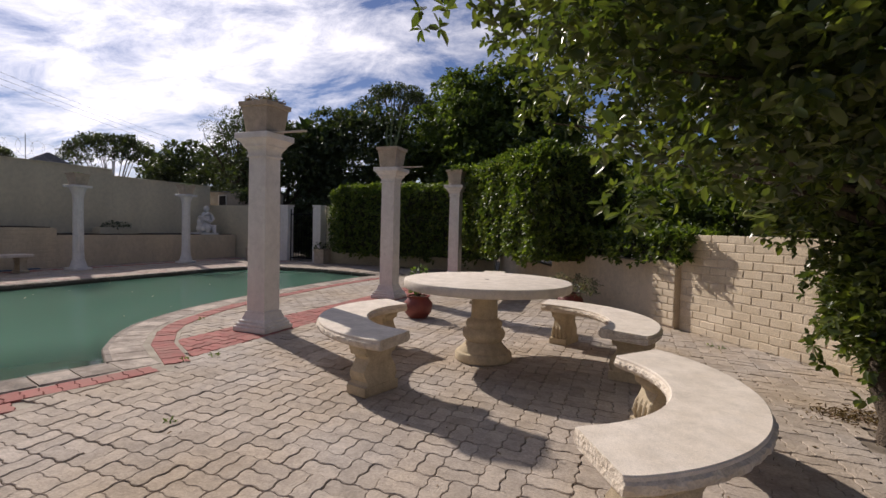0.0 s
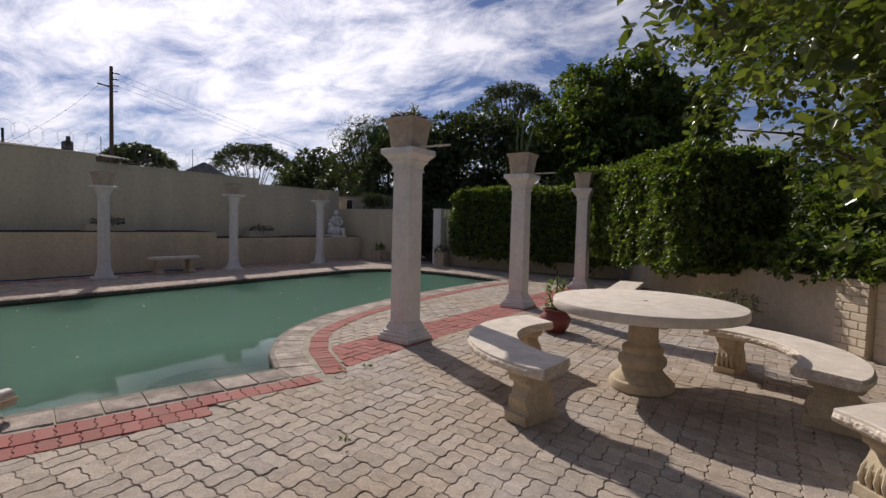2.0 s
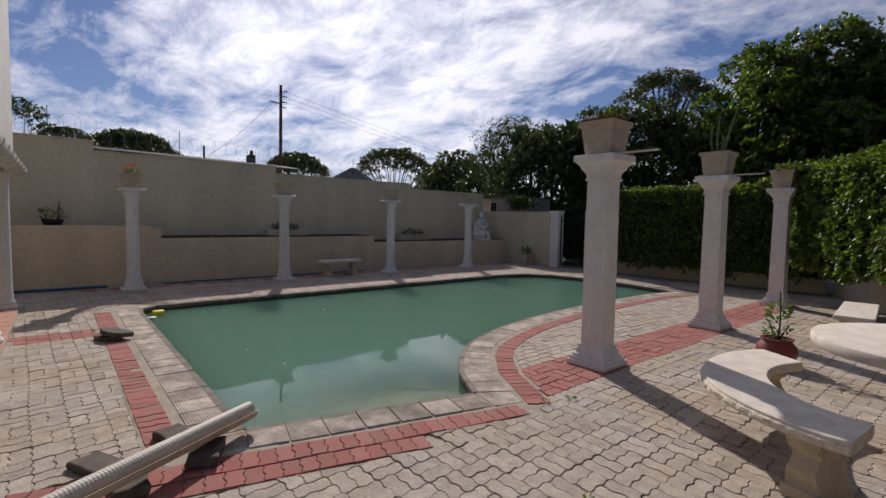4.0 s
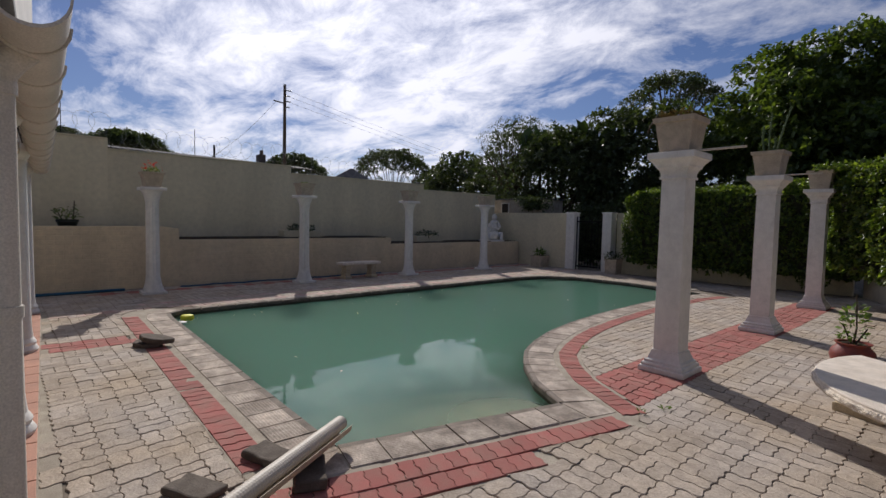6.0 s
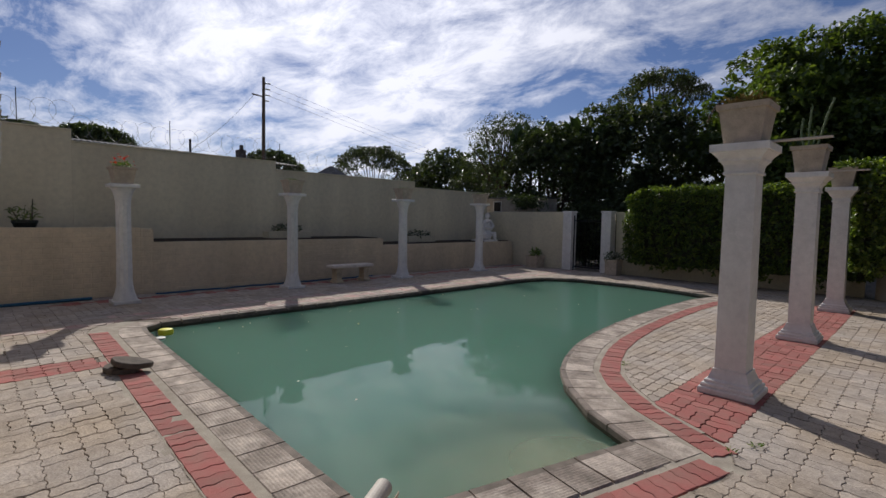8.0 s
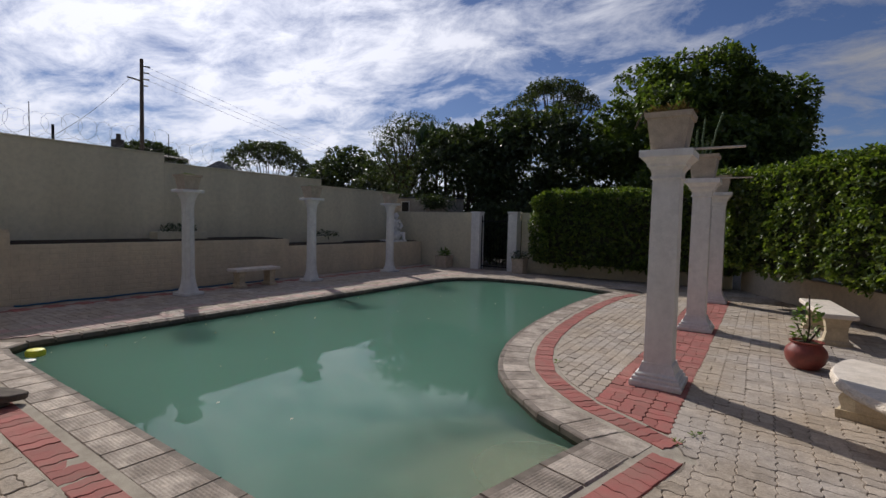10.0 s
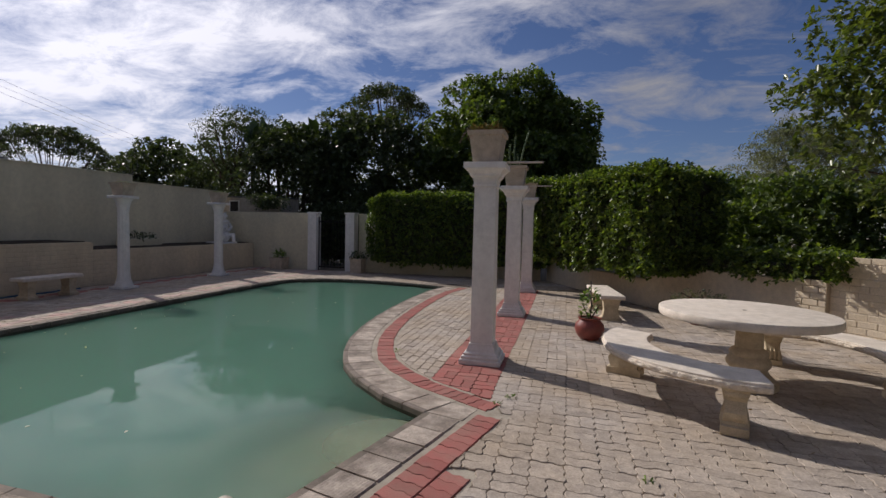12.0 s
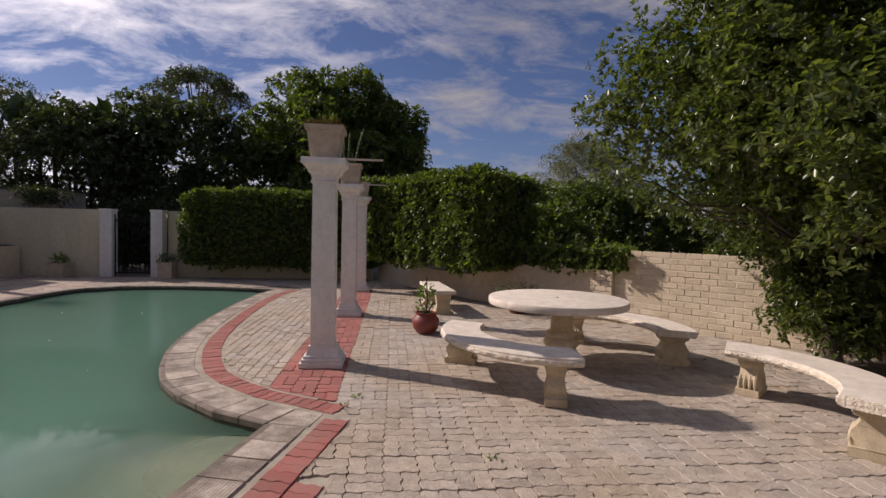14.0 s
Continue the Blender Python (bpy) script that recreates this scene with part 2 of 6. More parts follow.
M = dict(
    paver=mat("grey_paver", (0.435, 0.378, 0.33), (0.40, 0.32, 0.24), 1.1, 60, 0.9, 1.0, spread=0.12, island=True, depth=0.006, dirt=0.24),
    paver_o=mat("grey_paver_piece", (0.435, 0.378, 0.33), (0.40, 0.32, 0.24), 1.1, 60, 0.9, 1.0, spread=0.12, depth=0.006, dirt=0.24),
    red=mat("red_paver", (0.36, 0.115, 0.10), (0.31, 0.145, 0.12), 5, 160, 0.9, 0.5, spread=0.14),
    redj=mat("red_paver_joined", (0.36, 0.115, 0.10), (0.31, 0.145, 0.12), 5, 160, 0.9, 0.5, spread=0.14, island=True),
    pink=mat("faded_pink_paver", (0.47, 0.30, 0.26), (0.46, 0.38, 0.33), 2.5, 90, 0.9, 0.6, spread=0.12, island=True),
    sand=mat("joint_sand", (0.26, 0.215, 0.17), (0.13, 0.105, 0.08), 6, 200, 1.0, 0.5),
    mortar=mat("pale_mortar", (0.42, 0.37, 0.30), (0.30, 0.26, 0.21), 6, 200, 1.0, 0.6),
    coping=mat("coping_slab", (0.52, 0.44, 0.37), (0.31, 0.255, 0.21), 3.2, 60, 0.9, 1.0, spread=0.17, fade=0.2, dirt=0.36),
    coping_dark=mat("dark_coping_edge", (0.24, 0.195, 0.16), (0.12, 0.10, 0.08), 5, 140, 0.85, 0.5),
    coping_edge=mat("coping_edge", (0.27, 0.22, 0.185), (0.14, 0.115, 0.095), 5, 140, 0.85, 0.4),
    stone=mat("cast_stone", (0.75, 0.67, 0.585), (0.62, 0.54, 0.45), 7, 220, 0.8, 0.35, fade=0.5, dirt=0.12),
    stone_rough=mat("rough_cast_stone", (0.72, 0.64, 0.54), (0.58, 0.49, 0.39), 14, 60, 0.9, 1.0, depth=0.012),
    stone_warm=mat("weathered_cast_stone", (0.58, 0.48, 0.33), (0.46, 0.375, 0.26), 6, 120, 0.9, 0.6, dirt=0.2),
    white=mat("white_column_paint", (0.77, 0.745, 0.71), (0.66, 0.635, 0.60), 3, 200, 0.6, 0.2, streak=True, dirt=0.10),
    wall=mat("cream_wall_plaster", (0.65, 0.585, 0.425), (0.545, 0.49, 0.355), 1.2, 90, 0.95, 0.35, streak=True, dirt=0.08),
    cream=mat("cream_retaining_plaster", (0.68, 0.57, 0.405), (0.56, 0.47, 0.335), 1.6, 90, 0.95, 0.8, streak=True, dirt=0.10, courses=True, depth=0.006),
    brick=mat("painted_brick", (0.68, 0.575, 0.44), (0.58, 0.48, 0.35), 3, 70, 0.85, 1.0, spread=0.06, depth=0.008),
    brickj=mat("painted_joint", (0.66, 0.56, 0.44), (0.54, 0.45, 0.35), 7, 70, 0.9, 1.0, depth=0.01),
    soil=mat("soil", (0.07, 0.05, 0.035), (0.04, 0.03, 0.02), 9, 60, 1.0, 1.0, depth=0.02),
    pot=mat("sandstone_planter", (0.52, 0.43, 0.33), (0.42, 0.35, 0.27), 6, 140, 0.9, 0.3, dirt=0.15),
    redpot=mat("red_glazed_pot", (0.23, 0.05, 0.035), (0.17, 0.04, 0.03), 9, 60, 0.45, 0.15, spec=0.5),
    blackpot=mat("black_plastic", (0.025, 0.03, 0.027), None, 9, 60, 0.5, 0.1),
    bark=mat("bark", (0.10, 0.075, 0.055), (0.05, 0.04, 0.03), 10, 60, 0.95, 1.0, depth=0.02, streak=True),
    gutter=mat("white_gutter", (0.63, 0.585, 0.52), (0.54, 0.50, 0.44), 3, 120, 0.5, 0.1),
    step=mat("terracotta_tile", (0.50, 0.25, 0.17), (0.40, 0.20, 0.14), 4, 90, 0.7, 0.25, spread=0.08),
    dark=mat("dark_opening", (0.02, 0.016, 0.013), None, 9, 60, 0.7, 0.1),
    metal=mat("black_iron", (0.015, 0.015, 0.015), None, 20, 120, 0.5, 0.2, metal=0.6),
    wire=mat("galvanised_wire", (0.30, 0.30, 0.31), None, 20, 120, 0.4, 0.1, metal=0.8),
    pole=mat("weathered_pole", (0.12, 0.09, 0.07), None, 5, 60, 0.9, 0.6, streak=True),
    plain=mat("plain_cream_plaster", (0.66, 0.555, 0.415), (0.56, 0.47, 0.35), 1.6, 90, 0.95, 0.4, streak=True, dirt=0.12),
    hedge_core=mat("hedge_core_shade", (0.055, 0.06, 0.032), (0.03, 0.03, 0.018), 7, 60, 0.95, 1.0, depth=0.03),
    plastic=mat("pale_ribbed_plastic", (0.55, 0.50, 0.43), (0.47, 0.42, 0.36), 5, 120, 0.55, 0.1),
    concrete=mat("dark_concrete_block", (0.15, 0.125, 0.105), (0.09, 0.073, 0.06), 8, 90, 0.95, 0.8),
    slime=mat("waterline_band", (0.06, 0.065, 0.045), (0.10, 0.09, 0.065), 4, 60, 0.8, 0.5),
    poolshell=mat("pool_plaster", (0.44, 0.37, 0.27), (0.30, 0.27, 0.19), 2.0, 40, 0.9, 0.3),
    yellow=mat("yellow_plastic", (0.75, 0.72, 0.05), None, 5, 60, 0.4, 0.1),
    blue=mat("blue_hose", (0.03, 0.12, 0.22), None, 5, 60, 0.5, 0.1),
    roof=mat("grey_roof", (0.10, 0.10, 0.105), (0.07, 0.07, 0.075), 3, 40, 0.8, 0.3),
    leaf=leaf_mat("tree_leaf", (0.050, 0.070, 0.026), (0.145, 0.165, 0.045), 0.28, 0.34),
    hedge=leaf_mat("hedge_leaf", (0.046, 0.074, 0.020), (0.19, 0.23, 0.05), 0.42, 0.35),
    dark_leaf=leaf_mat("dark_leaf", (0.040, 0.055, 0.026), (0.085, 0.105, 0.042), 0.45, 0.2),
    paddle_leaf=leaf_mat("paddle_leaf", (0.030, 0.050, 0.020), (0.06, 0.10, 0.03), 0.35, 0.12),
    mid_leaf=leaf_mat("mid_leaf", (0.048, 0.074, 0.022), (0.14, 0.175, 0.045), 0.45, 0.30),
    grey_leaf=leaf_mat("grey_leaf", (0.135, 0.14, 0.11), (0.25, 0.25, 0.205), 0.6, 0.25),
    dry=leaf_mat("dry_leaf", (0.12, 0.07, 0.035), (0.27, 0.19, 0.08), 0.7, 0.1),
    petal=leaf_mat("pale_petal", (0.45, 0.40, 0.30), (0.7, 0.68, 0.6), 0.5, 0.1),
    succulent=leaf_mat("succulent_leaf", (0.09, 0.15, 0.03), (0.24, 0.33, 0.07), 0.5, 0.15),
    cactus=leaf_mat("cactus_skin", (0.10, 0.14, 0.06), (0.17, 0.22, 0.10), 0.6, 0.0),
    flower=leaf_mat("red_flower", (0.5, 0.03, 0.02), (0.7, 0.08, 0.03), 0.5, 0.2),
    water=water_mat(),
)

# ---- mesh helpers ----


def part(name, bm, material, parent=None, label="", smooth=False, kind=""):
    me = bpy.data.meshes.new(name)
    bm.to_mesh(me)
    bm.free()
    me.materials.append(M[material])
    if smooth:
        me.shade_smooth()
        me.set_sharp_from_angle(angle=radians(38))
    ob = new(name, me)
    ob.parent = parent
    return tagged(ob, label, kind=kind)


def thing(name, label, category, at=(0, 0, 0), turn=0, group=""):
    e = new(name)
    e.empty_display_size = 0.1
    e.matrix_basis = pose(*at, 0, 0, turn)
    return tagged(e, label, category, group)


def box(bm, x0, y0, z0, x1, y1, z1, bevel=0.0):
    vs = [bm.verts.new((x, y, z)) for z in (z0, z1) for x, y in ((x0, y0), (x1, y0), (x1, y1), (x0, y1))]
    fs = [bm.faces.new([vs[i] for i in f]) for f in ((3, 2, 1, 0), (4, 5, 6, 7), (0, 1, 5, 4), (1, 2, 6, 5), (2, 3, 7, 6), (3, 0, 4, 7))]
    if bevel:
        bmesh.ops.bevel(bm, geom=list({e for f in fs for e in f.edges}), offset=bevel, segments=2, affect="EDGES", profile=0.5)
    return bm


def lathe(bm, prof, n=24, flute=0.0, flutes=0, at=(0, 0), z_flute=(0, 0), square=False):
    """A turned shape from (radius, height) pairs; square: four-sided."""
    rings = []
    for r, z in prof:
        ring = []
        for i in range(n):
            a = 2 * math.pi * i / n
            if square:
                a += math.pi / 4
                rr = r * math.sqrt(2)
            else:
                rr = r
                if flutes and z_flute[0] < z < z_flute[1]:
                    rr *= 1 - flute * (0.5 + 0.5 * math.cos(a * flutes))
            ring.append(bm.verts.new((at[0] + rr * math.cos(a), at[1] + rr * math.sin(a), z)))
        rings.append(ring)
    for a, b in zip(rings, rings[1:]):
        for i in range(n):
            bm.faces.new((a[i], a[(i + 1) % n], b[(i + 1) % n], b[i]))
    bm.faces.new(rings[0][::-1]); bm.faces.new(rings[-1])
    return bm


def tube(bm, pts, radii, n=8):
    pts = [Vector(p) for p in pts]
    if not hasattr(radii, "__len__"):
        radii = [radii] * len(pts)
    rings = []
    for i, (p, r) in enumerate(zip(pts, radii)):
        d = (pts[min(i + 1, len(pts) - 1)] - pts[max(i - 1, 0)]).normalized()
        u = d.orthogonal().normalized() if i == 0 else (u - d * u.dot(d)).normalized()
        v = d.cross(u)
        rings.append([bm.verts.new(p + (u * math.cos(a) + v * math.sin(a)) * r) for a in (2 * math.pi * k / n for k in range(n))])
    for a, b in zip(rings, rings[1:]):
        for i in range(n):
            bm.faces.new((a[i], a[(i + 1) % n], b[(i + 1) % n], b[i]))
    bm.faces.new(rings[0][::-1]); bm.faces.new(rings[-1])
    return bm


def prism(bm, outline, z0, z1, top_inset=0.0):
    """A slab with the plan outline (counter-clockwise), its top edge drawn in a little."""
    n = len(outline)
    c = Vector((sum(p[0] for p in outline) / n, sum(p[1] for p in outline) / n))
    lo = [bm.verts.new((x, y, z0)) for x, y in outline]
    rings = [lo]
    if top_inset:
        rings.append([bm.verts.new((x, y, z1 - top_inset)) for x, y in outline])
        ins = []
        for x, y in outline:
            d = Vector((x, y)) - c
            k = 1 - top_inset / max(d.length, 1e-3)
            ins.append(bm.verts.new((c.x + d.x * k, c.y + d.y * k, z1)))
        rings.append(ins)
    else:
        rings.append([bm.verts.new((x, y, z1)) for x, y in outline])
    for a, b in zip(rings, rings[1:]):
        for i in range(n):
            bm.faces.new((a[i], a[(i + 1) % n], b[(i + 1) % n], b[i]))
    bm.faces.new(rings[-1]); bm.faces.new(lo[::-1])
    return bm


def raw_mesh(name, verts, faces, material):
    """A mesh from arrays: verts (n, 3), faces (m, k)."""
    me = bpy.data.meshes.new(name)
    verts, faces = np.asarray(verts, dtype=np.float32), np.asarray(faces, dtype=np.int32)
    me.vertices.add(len(verts)); me.loops.add(faces.size); me.polygons.add(len(faces))
    me.vertices.foreach_set("co", verts.ravel())
    me.loops.foreach_set("vertex_index", faces.ravel())
    me.polygons.foreach_set("loop_start", np.arange(len(faces), dtype=np.int32) * faces.shape[1])
    me.update(calc_edges=True)
    me.validate()
    me.materials.append(M[material])
    return me


rng = np.random.default_rng(7)


def leaves(name, pts, material, parent, size=0.1, wide=0.42, out=None, droop=0.3, label="", kind="", whorl=0):
    """Leaves at the points: each a folded blade of two quads, facing out and up with some chance; whorl: so many sit round one shoot."""
    if whorl:
        keep = np.arange(0, len(pts), whorl)
        turn = np.tile(np.arange(whorl) * 2.4, len(keep))[:, None] + np.repeat(rng.uniform(0, 6, len(keep)), whorl)[:, None]
        axis = rng.normal(size=(len(keep), 3)) * 0.35 + (out[keep] if out is not None else 0) + np.array((0, 0, 0.35))
        axis = np.repeat(axis / np.linalg.norm(axis, axis=1)[:, None], whorl, axis=0)
        u = np.cross(axis, np.array((0.3, 0.2, 1.0))); u /= np.linalg.norm(u, axis=1)[:, None] + 1e-6
        out = (u * np.cos(turn) + np.cross(axis, u) * np.sin(turn)) * 1.6 + axis * 0.9
        pts = np.repeat(np.asarray(pts)[keep], whorl, axis=0) + axis * rng.uniform(-0.4, 0.4, (len(axis), 1)) * size
    n = len(pts)
    d = rng.normal(size=(n, 3)) * (0.35 if whorl else 1.0)
    if out is not None:
        d += out * 1.2
    d[:, 2] -= droop
    d /= np.linalg.norm(d, axis=1)[:, None]
    s = np.cross(d, rng.normal(size=(n, 3)) * 0.5 + np.array((0, 0, 1.0)))
    s /= np.linalg.norm(s, axis=1)[:, None] + 1e-6
    up = np.cross(s, d)
    L = size * rng.uniform(0.6, 1.25, n)[:, None]
    W = L * wide
    P = np.asarray(pts)
    a, tip = P, P + d * L - up * L * 0.08
    mid = P + d * L * 0.5
    l1, r1 = P + d * L * 0.3 - s * W * 0.45 + up * L * 0.06, P + d * L * 0.3 + s * W * 0.45 + up * L * 0.06
    l2, r2 = P + d * L * 0.72 - s * W * 0.38 + up * L * 0.05, P + d * L * 0.72 + s * W * 0.38 + up * L * 0.05
    V = np.stack([a, l1, l2, tip, r2, r1], axis=1).reshape(-1, 3)
    b = np.arange(n)[:, None] * 6
    F = np.concatenate([b + np.array((0, 3, 2, 1)), b + np.array((0, 5, 4, 3))])
    ob = new(name, raw_mesh(name, V, F, material))
    ob.parent = parent
    return tagged(ob, label, kind=kind)


def clumps(centres, radii, per, flat=0.75):
    """Points near the surface of many lumps, with the way out of each."""
    pts, outs = [], []
    for c, r in zip(centres, radii):
        k = max(4, int(per * r * r))
        d = rng.normal(size=(k, 3)); d /= np.linalg.norm(d, axis=1)[:, None]
        d[:, 2] = np.where(d[:, 2] < -0.5, -d[:, 2], d[:, 2])
        rad = r * rng.uniform(0.55, 1.05, k)[:, None]
        pts.append(np.asarray(c) + d * rad * np.array((1, 1, flat)))
        outs.append(d)
    return np.concatenate(pts), np.concatenate(outs)


# ---- plan ----
TILT_H = 0.047


def house_y(x, off=0.0):
    return 0.71 + TILT_H * (-7.58 - x) + off


POOL_BITE = [(-6.32, 4.37), (-6.85, 4.68), (-7.38, 5.17), (-7.72, 5.62), (-7.96, 6.15), (-8.18, 6.8), (-8.33, 7.5), (-8.45, 8.4), (-8.54, 9.6), (-8.58, 11.0), (-8.52, 12.4), (-8.33, 13.25)]
POOL_REST = [(-9.2, 13.55), (-10.8, 13.78), (-12.2, 13.6), (-12.9, 13.1), (-13.12, 12.2), (-13.12, 2.9), (-12.9, 2.62), (-6.86, 2.36)]
POOL = POOL_BITE + POOL_REST


def resample(line, step, closed=False):
    pts = [Vector(p) for p in line] + ([Vector(line[0])] if closed else [])
    d = [0]
    for a, b in zip(pts, pts[1:]):
        d.append(d[-1] + (b - a).length)
    n = max(1, round(d[-1] / step))
    out, j = [], 0
    for i in range(n + (0 if closed else 1)):
        s = min(d[-1] * i / n, d[-1] - 1e-6)
        while d[j + 1] < s:
            j += 1
        out.append(pts[j].lerp(pts[j + 1], (s - d[j]) / (d[j + 1] - d[j])))
    return out


def offset(line, w):
    """The open line moved w to its right."""
    out = []
    for i, p in enumerate(line):
        a, b = line[max(i - 1, 0)], line[min(i + 1, len(line) - 1)]
        t = (Vector(b) - Vector(a)).normalized()
        out.append(Vector(p) + Vector((t.y, -t.x)) * w)
    return out


def inside(x, y, poly):
    hit = False
    for (x0, y0), (x1, y1) in zip(poly, poly[1:] + poly[:1]):
        if (y0 > y) != (y1 > y) and x < (x1 - x0) * (y - y0) / (y1 - y0) + x0:
            hit = not hit
    return hit


def dist_to(x, y, line):
    best = 9.0
    for a, b in zip(line, line[1:]):
        ax, ay, bx, by = a[0], a[1], b[0], b[1]
        t = max(0, min(1, ((x - ax) * (bx - ax) + (y - ay) * (by - ay)) / ((bx - ax) ** 2 + (by - ay) ** 2)))
        best = min(best, math.hypot(x - ax - t * (bx - ax), y - ay - t * (by - ay)))
    return best


WA, WB = Vector((-1.42, 9.33)), Vector((0.35, 7.17))
WDIR = (WB - WA).normalized()
WNOR = Vector((-WDIR.y, WDIR.x)) * -1 if (-WDIR.y) * -1 < 0 else Vector((-WDIR.y, WDIR.x))


def build_setting():
    # ground under everything, out to the horizon, with the pool's hole
    bm = bmesh.new()
    s = 900
    outer = [bm.verts.new((x, y, -0.015)) for x, y in ((-s, -s), (s, -s), (s, s), (-s, s))]
    inner = [bm.verts.new((x, y, -0.015)) for x, y in ((-14, 1.8), (-5.5, 1.8), (-5.5, 14.6), (-14, 14.6))]
    for i in range(4):
        bm.faces.new((outer[i], outer[(i + 1) % 4], inner[(i + 1) % 4], inner[i]))
    tagged(part("ground", bm, "sand"), kind="structure", label="bare sandy ground under the paving")
    # the ring of ground round the pool
    bm = bmesh.new()
    box_ring = [(-14, 1.8), (-5.5, 1.8), (-5.5, 14.6), (-14, 14.6)]
    bm_v = [bm.verts.new((x, y, -0.015)) for x, y in box_ring]
    hole = [bm.verts.new((x, y, -0.015)) for x, y in POOL]
    es = [bm.edges.new((bm_v[i], bm_v[(i + 1) % 4])) for i in range(4)] + [bm.edges.new((hole[i], hole[(i + 1) % len(hole)])) for i in range(len(hole))]
    bmesh.ops.triangle_fill(bm, use_beauty=True, edges=es)
    tagged(part("ground_pool_side", bm, "sand"), kind="structure", label="bedding under the pool edge")
    # pool shell
    bm = bmesh.new()
    top = [bm.verts.new((x, y, -0.03)) for x, y in POOL]
    cx, cy = -10.3, 8.0
    low = [bm.verts.new((x, y, -1.25)) for x, y in POOL]
    n = len(POOL)
    for i in range(n):
        bm.faces.new((top[(i + 1) % n], top[i], low[i], low[(i + 1) % n]))
    bm.faces.new(low)
    tagged(part("pool_shell", bm, "slime"), kind="structure", label="pale plastered pool shell")
    # the floor rises to a shallow shelf in the near corner
    bm = bmesh.new()
    nx, ny, step = 22, 22, 0.16
    grid = {}
    for a in range(nx + 1):
        for b in range(ny + 1):
            x, y = -6.2 - a * step, 2.3 + b * step
            d = dist_to(x, y, [(-6.32, 4.37), (-6.85, 2.4)])
            grid[a, b] = bm.verts.new((x, y, -0.125 - 0.20 * d ** 1.3 + 0.02 * noise.noise(Vector((x * 2, y * 2, 0)))))
    for a in range(nx):
        for b in range(ny):
            q = [(a, b), (a, b + 1), (a + 1, b + 1), (a + 1, b)]
            if all(k in grid for k in q):
                bm.faces.new([grid[k] for k in q])
    tagged(part("pool_shelf", bm, "poolshell", smooth=True), kind="structure", label="submerged sandy shallow shelf of the pool")
    bm = bmesh.new()
    bm.faces.new([bm.verts.new((x, y, -0.10)) for x, y in POOL])
    tagged(part("water", bm, "water"), kind="structure", label="murky green still pool water")


def wall_run(name, a, b, thick, z0, z1, material, label, cap=0.0):
    """A wall from a to b; its thickness goes to the left of that way."""
    a, b = Vector(a), Vector(b)
    d = (b - a).normalized()
    nrm = Vector((-d.y, d.x)) * thick
    bm = bmesh.new()
    prism(bm, [tuple(a), tuple(b), tuple(b + nrm), tuple(a + nrm)], z0, z1)
    e = [x for x in bm.edges if abs(x.verts[0].co.z - z1) < 1e-4 and abs(x.verts[1].co.z - z1) < 1e-4]
    bmesh.ops.bevel(bm, geom=e, offset=0.012, segments=2, affect="EDGES")
    return tagged(part(name, bm, material), kind="structure", label=label)


def build_walls():
    # boundary wall behind the pool, stepping down
    for i, (y0, y1, z) in enumerate(((-6, 2.47, 3.42), (2.47, 7.04, 3.18), (7.04, 12.2, 2.96), (12.2, 16.14, 2.76))):
        wall_run("wall_west", (-17.8, y0), (-17.8, y1 - 0.002), 0.22, -0.05, z, "wall", "tall shaded grey-cream boundary wall with a stepped top")
        wall_run("wall_coping", (-17.77, y0), (-17.77, y1 - 0.004), 0.28, z - 0.001, z + 0.03, "wall", "thin coping on the boundary wall")
    # retaining wall, stepping down
    for y0, y1, z in ((-1.0, 3.4, 1.385), (3.4, 3.64, 1.36), (3.64, 9.73, 1.08), (9.73, 16.08, 0.88)):
        wall_run("wall_retaining", (-16.4, y0), (-16.4, y1 - 0.002), 0.22, -0.05, z, "cream", "low plastered cream retaining wall of the raised bed")
    bm = box(bmesh.new(), -17.8, -1.0, -0.05, -16.62, 3.6, 1.31)
    box(bm, -17.8, 3.6, -0.05, -16.62, 9.7, 1.10)
    box(bm, -17.8, 9.7, -0.05, -16.62, 16.1, 0.90)
    tagged(part("bed_soil", bm, "soil"), kind="structure", label="dark soil of the raised bed")
    # wall with the gate
    wall_run("wall_north", (-14.1, 16.14), (-17.8, 16.14), -0.2, -0.05, 2.03, "wall", "plain cream garden wall beside the gate")
    wall_run("wall_north", (-5.9, 16.14), (-12.2, 16.14), -0.2, -0.05, 2.03, "wall", "plain cream garden wall under the hedge")
    # diagonal wall beyond the table
    d = WDIR
    wall_run("wall_east_plain", WA + Vector((0, 0)), WA - d * 3.1, -0.2, -0.05, 0.93, "plain", "low cream plastered wall half hidden by the hedge")
    wall_run("wall_east_far", WA - d * 3.1, (-5.7, 16.1), -0.2, -0.05, 0.6, "plain", "low cream plastered wall under the hedge")
    # closing walls behind the camera
    wall_run("wall_garden_south", (7.0, -6), (-17.6, -6), -0.22, -0.05, 2.4, "wall", "plain garden wall closing the plot")
    wall_run("wall_garden_east", (7.0, 2.0), (7.0, -6), -0.22, -0.05, 2.0, "wall", "plain garden wall closing the plot")


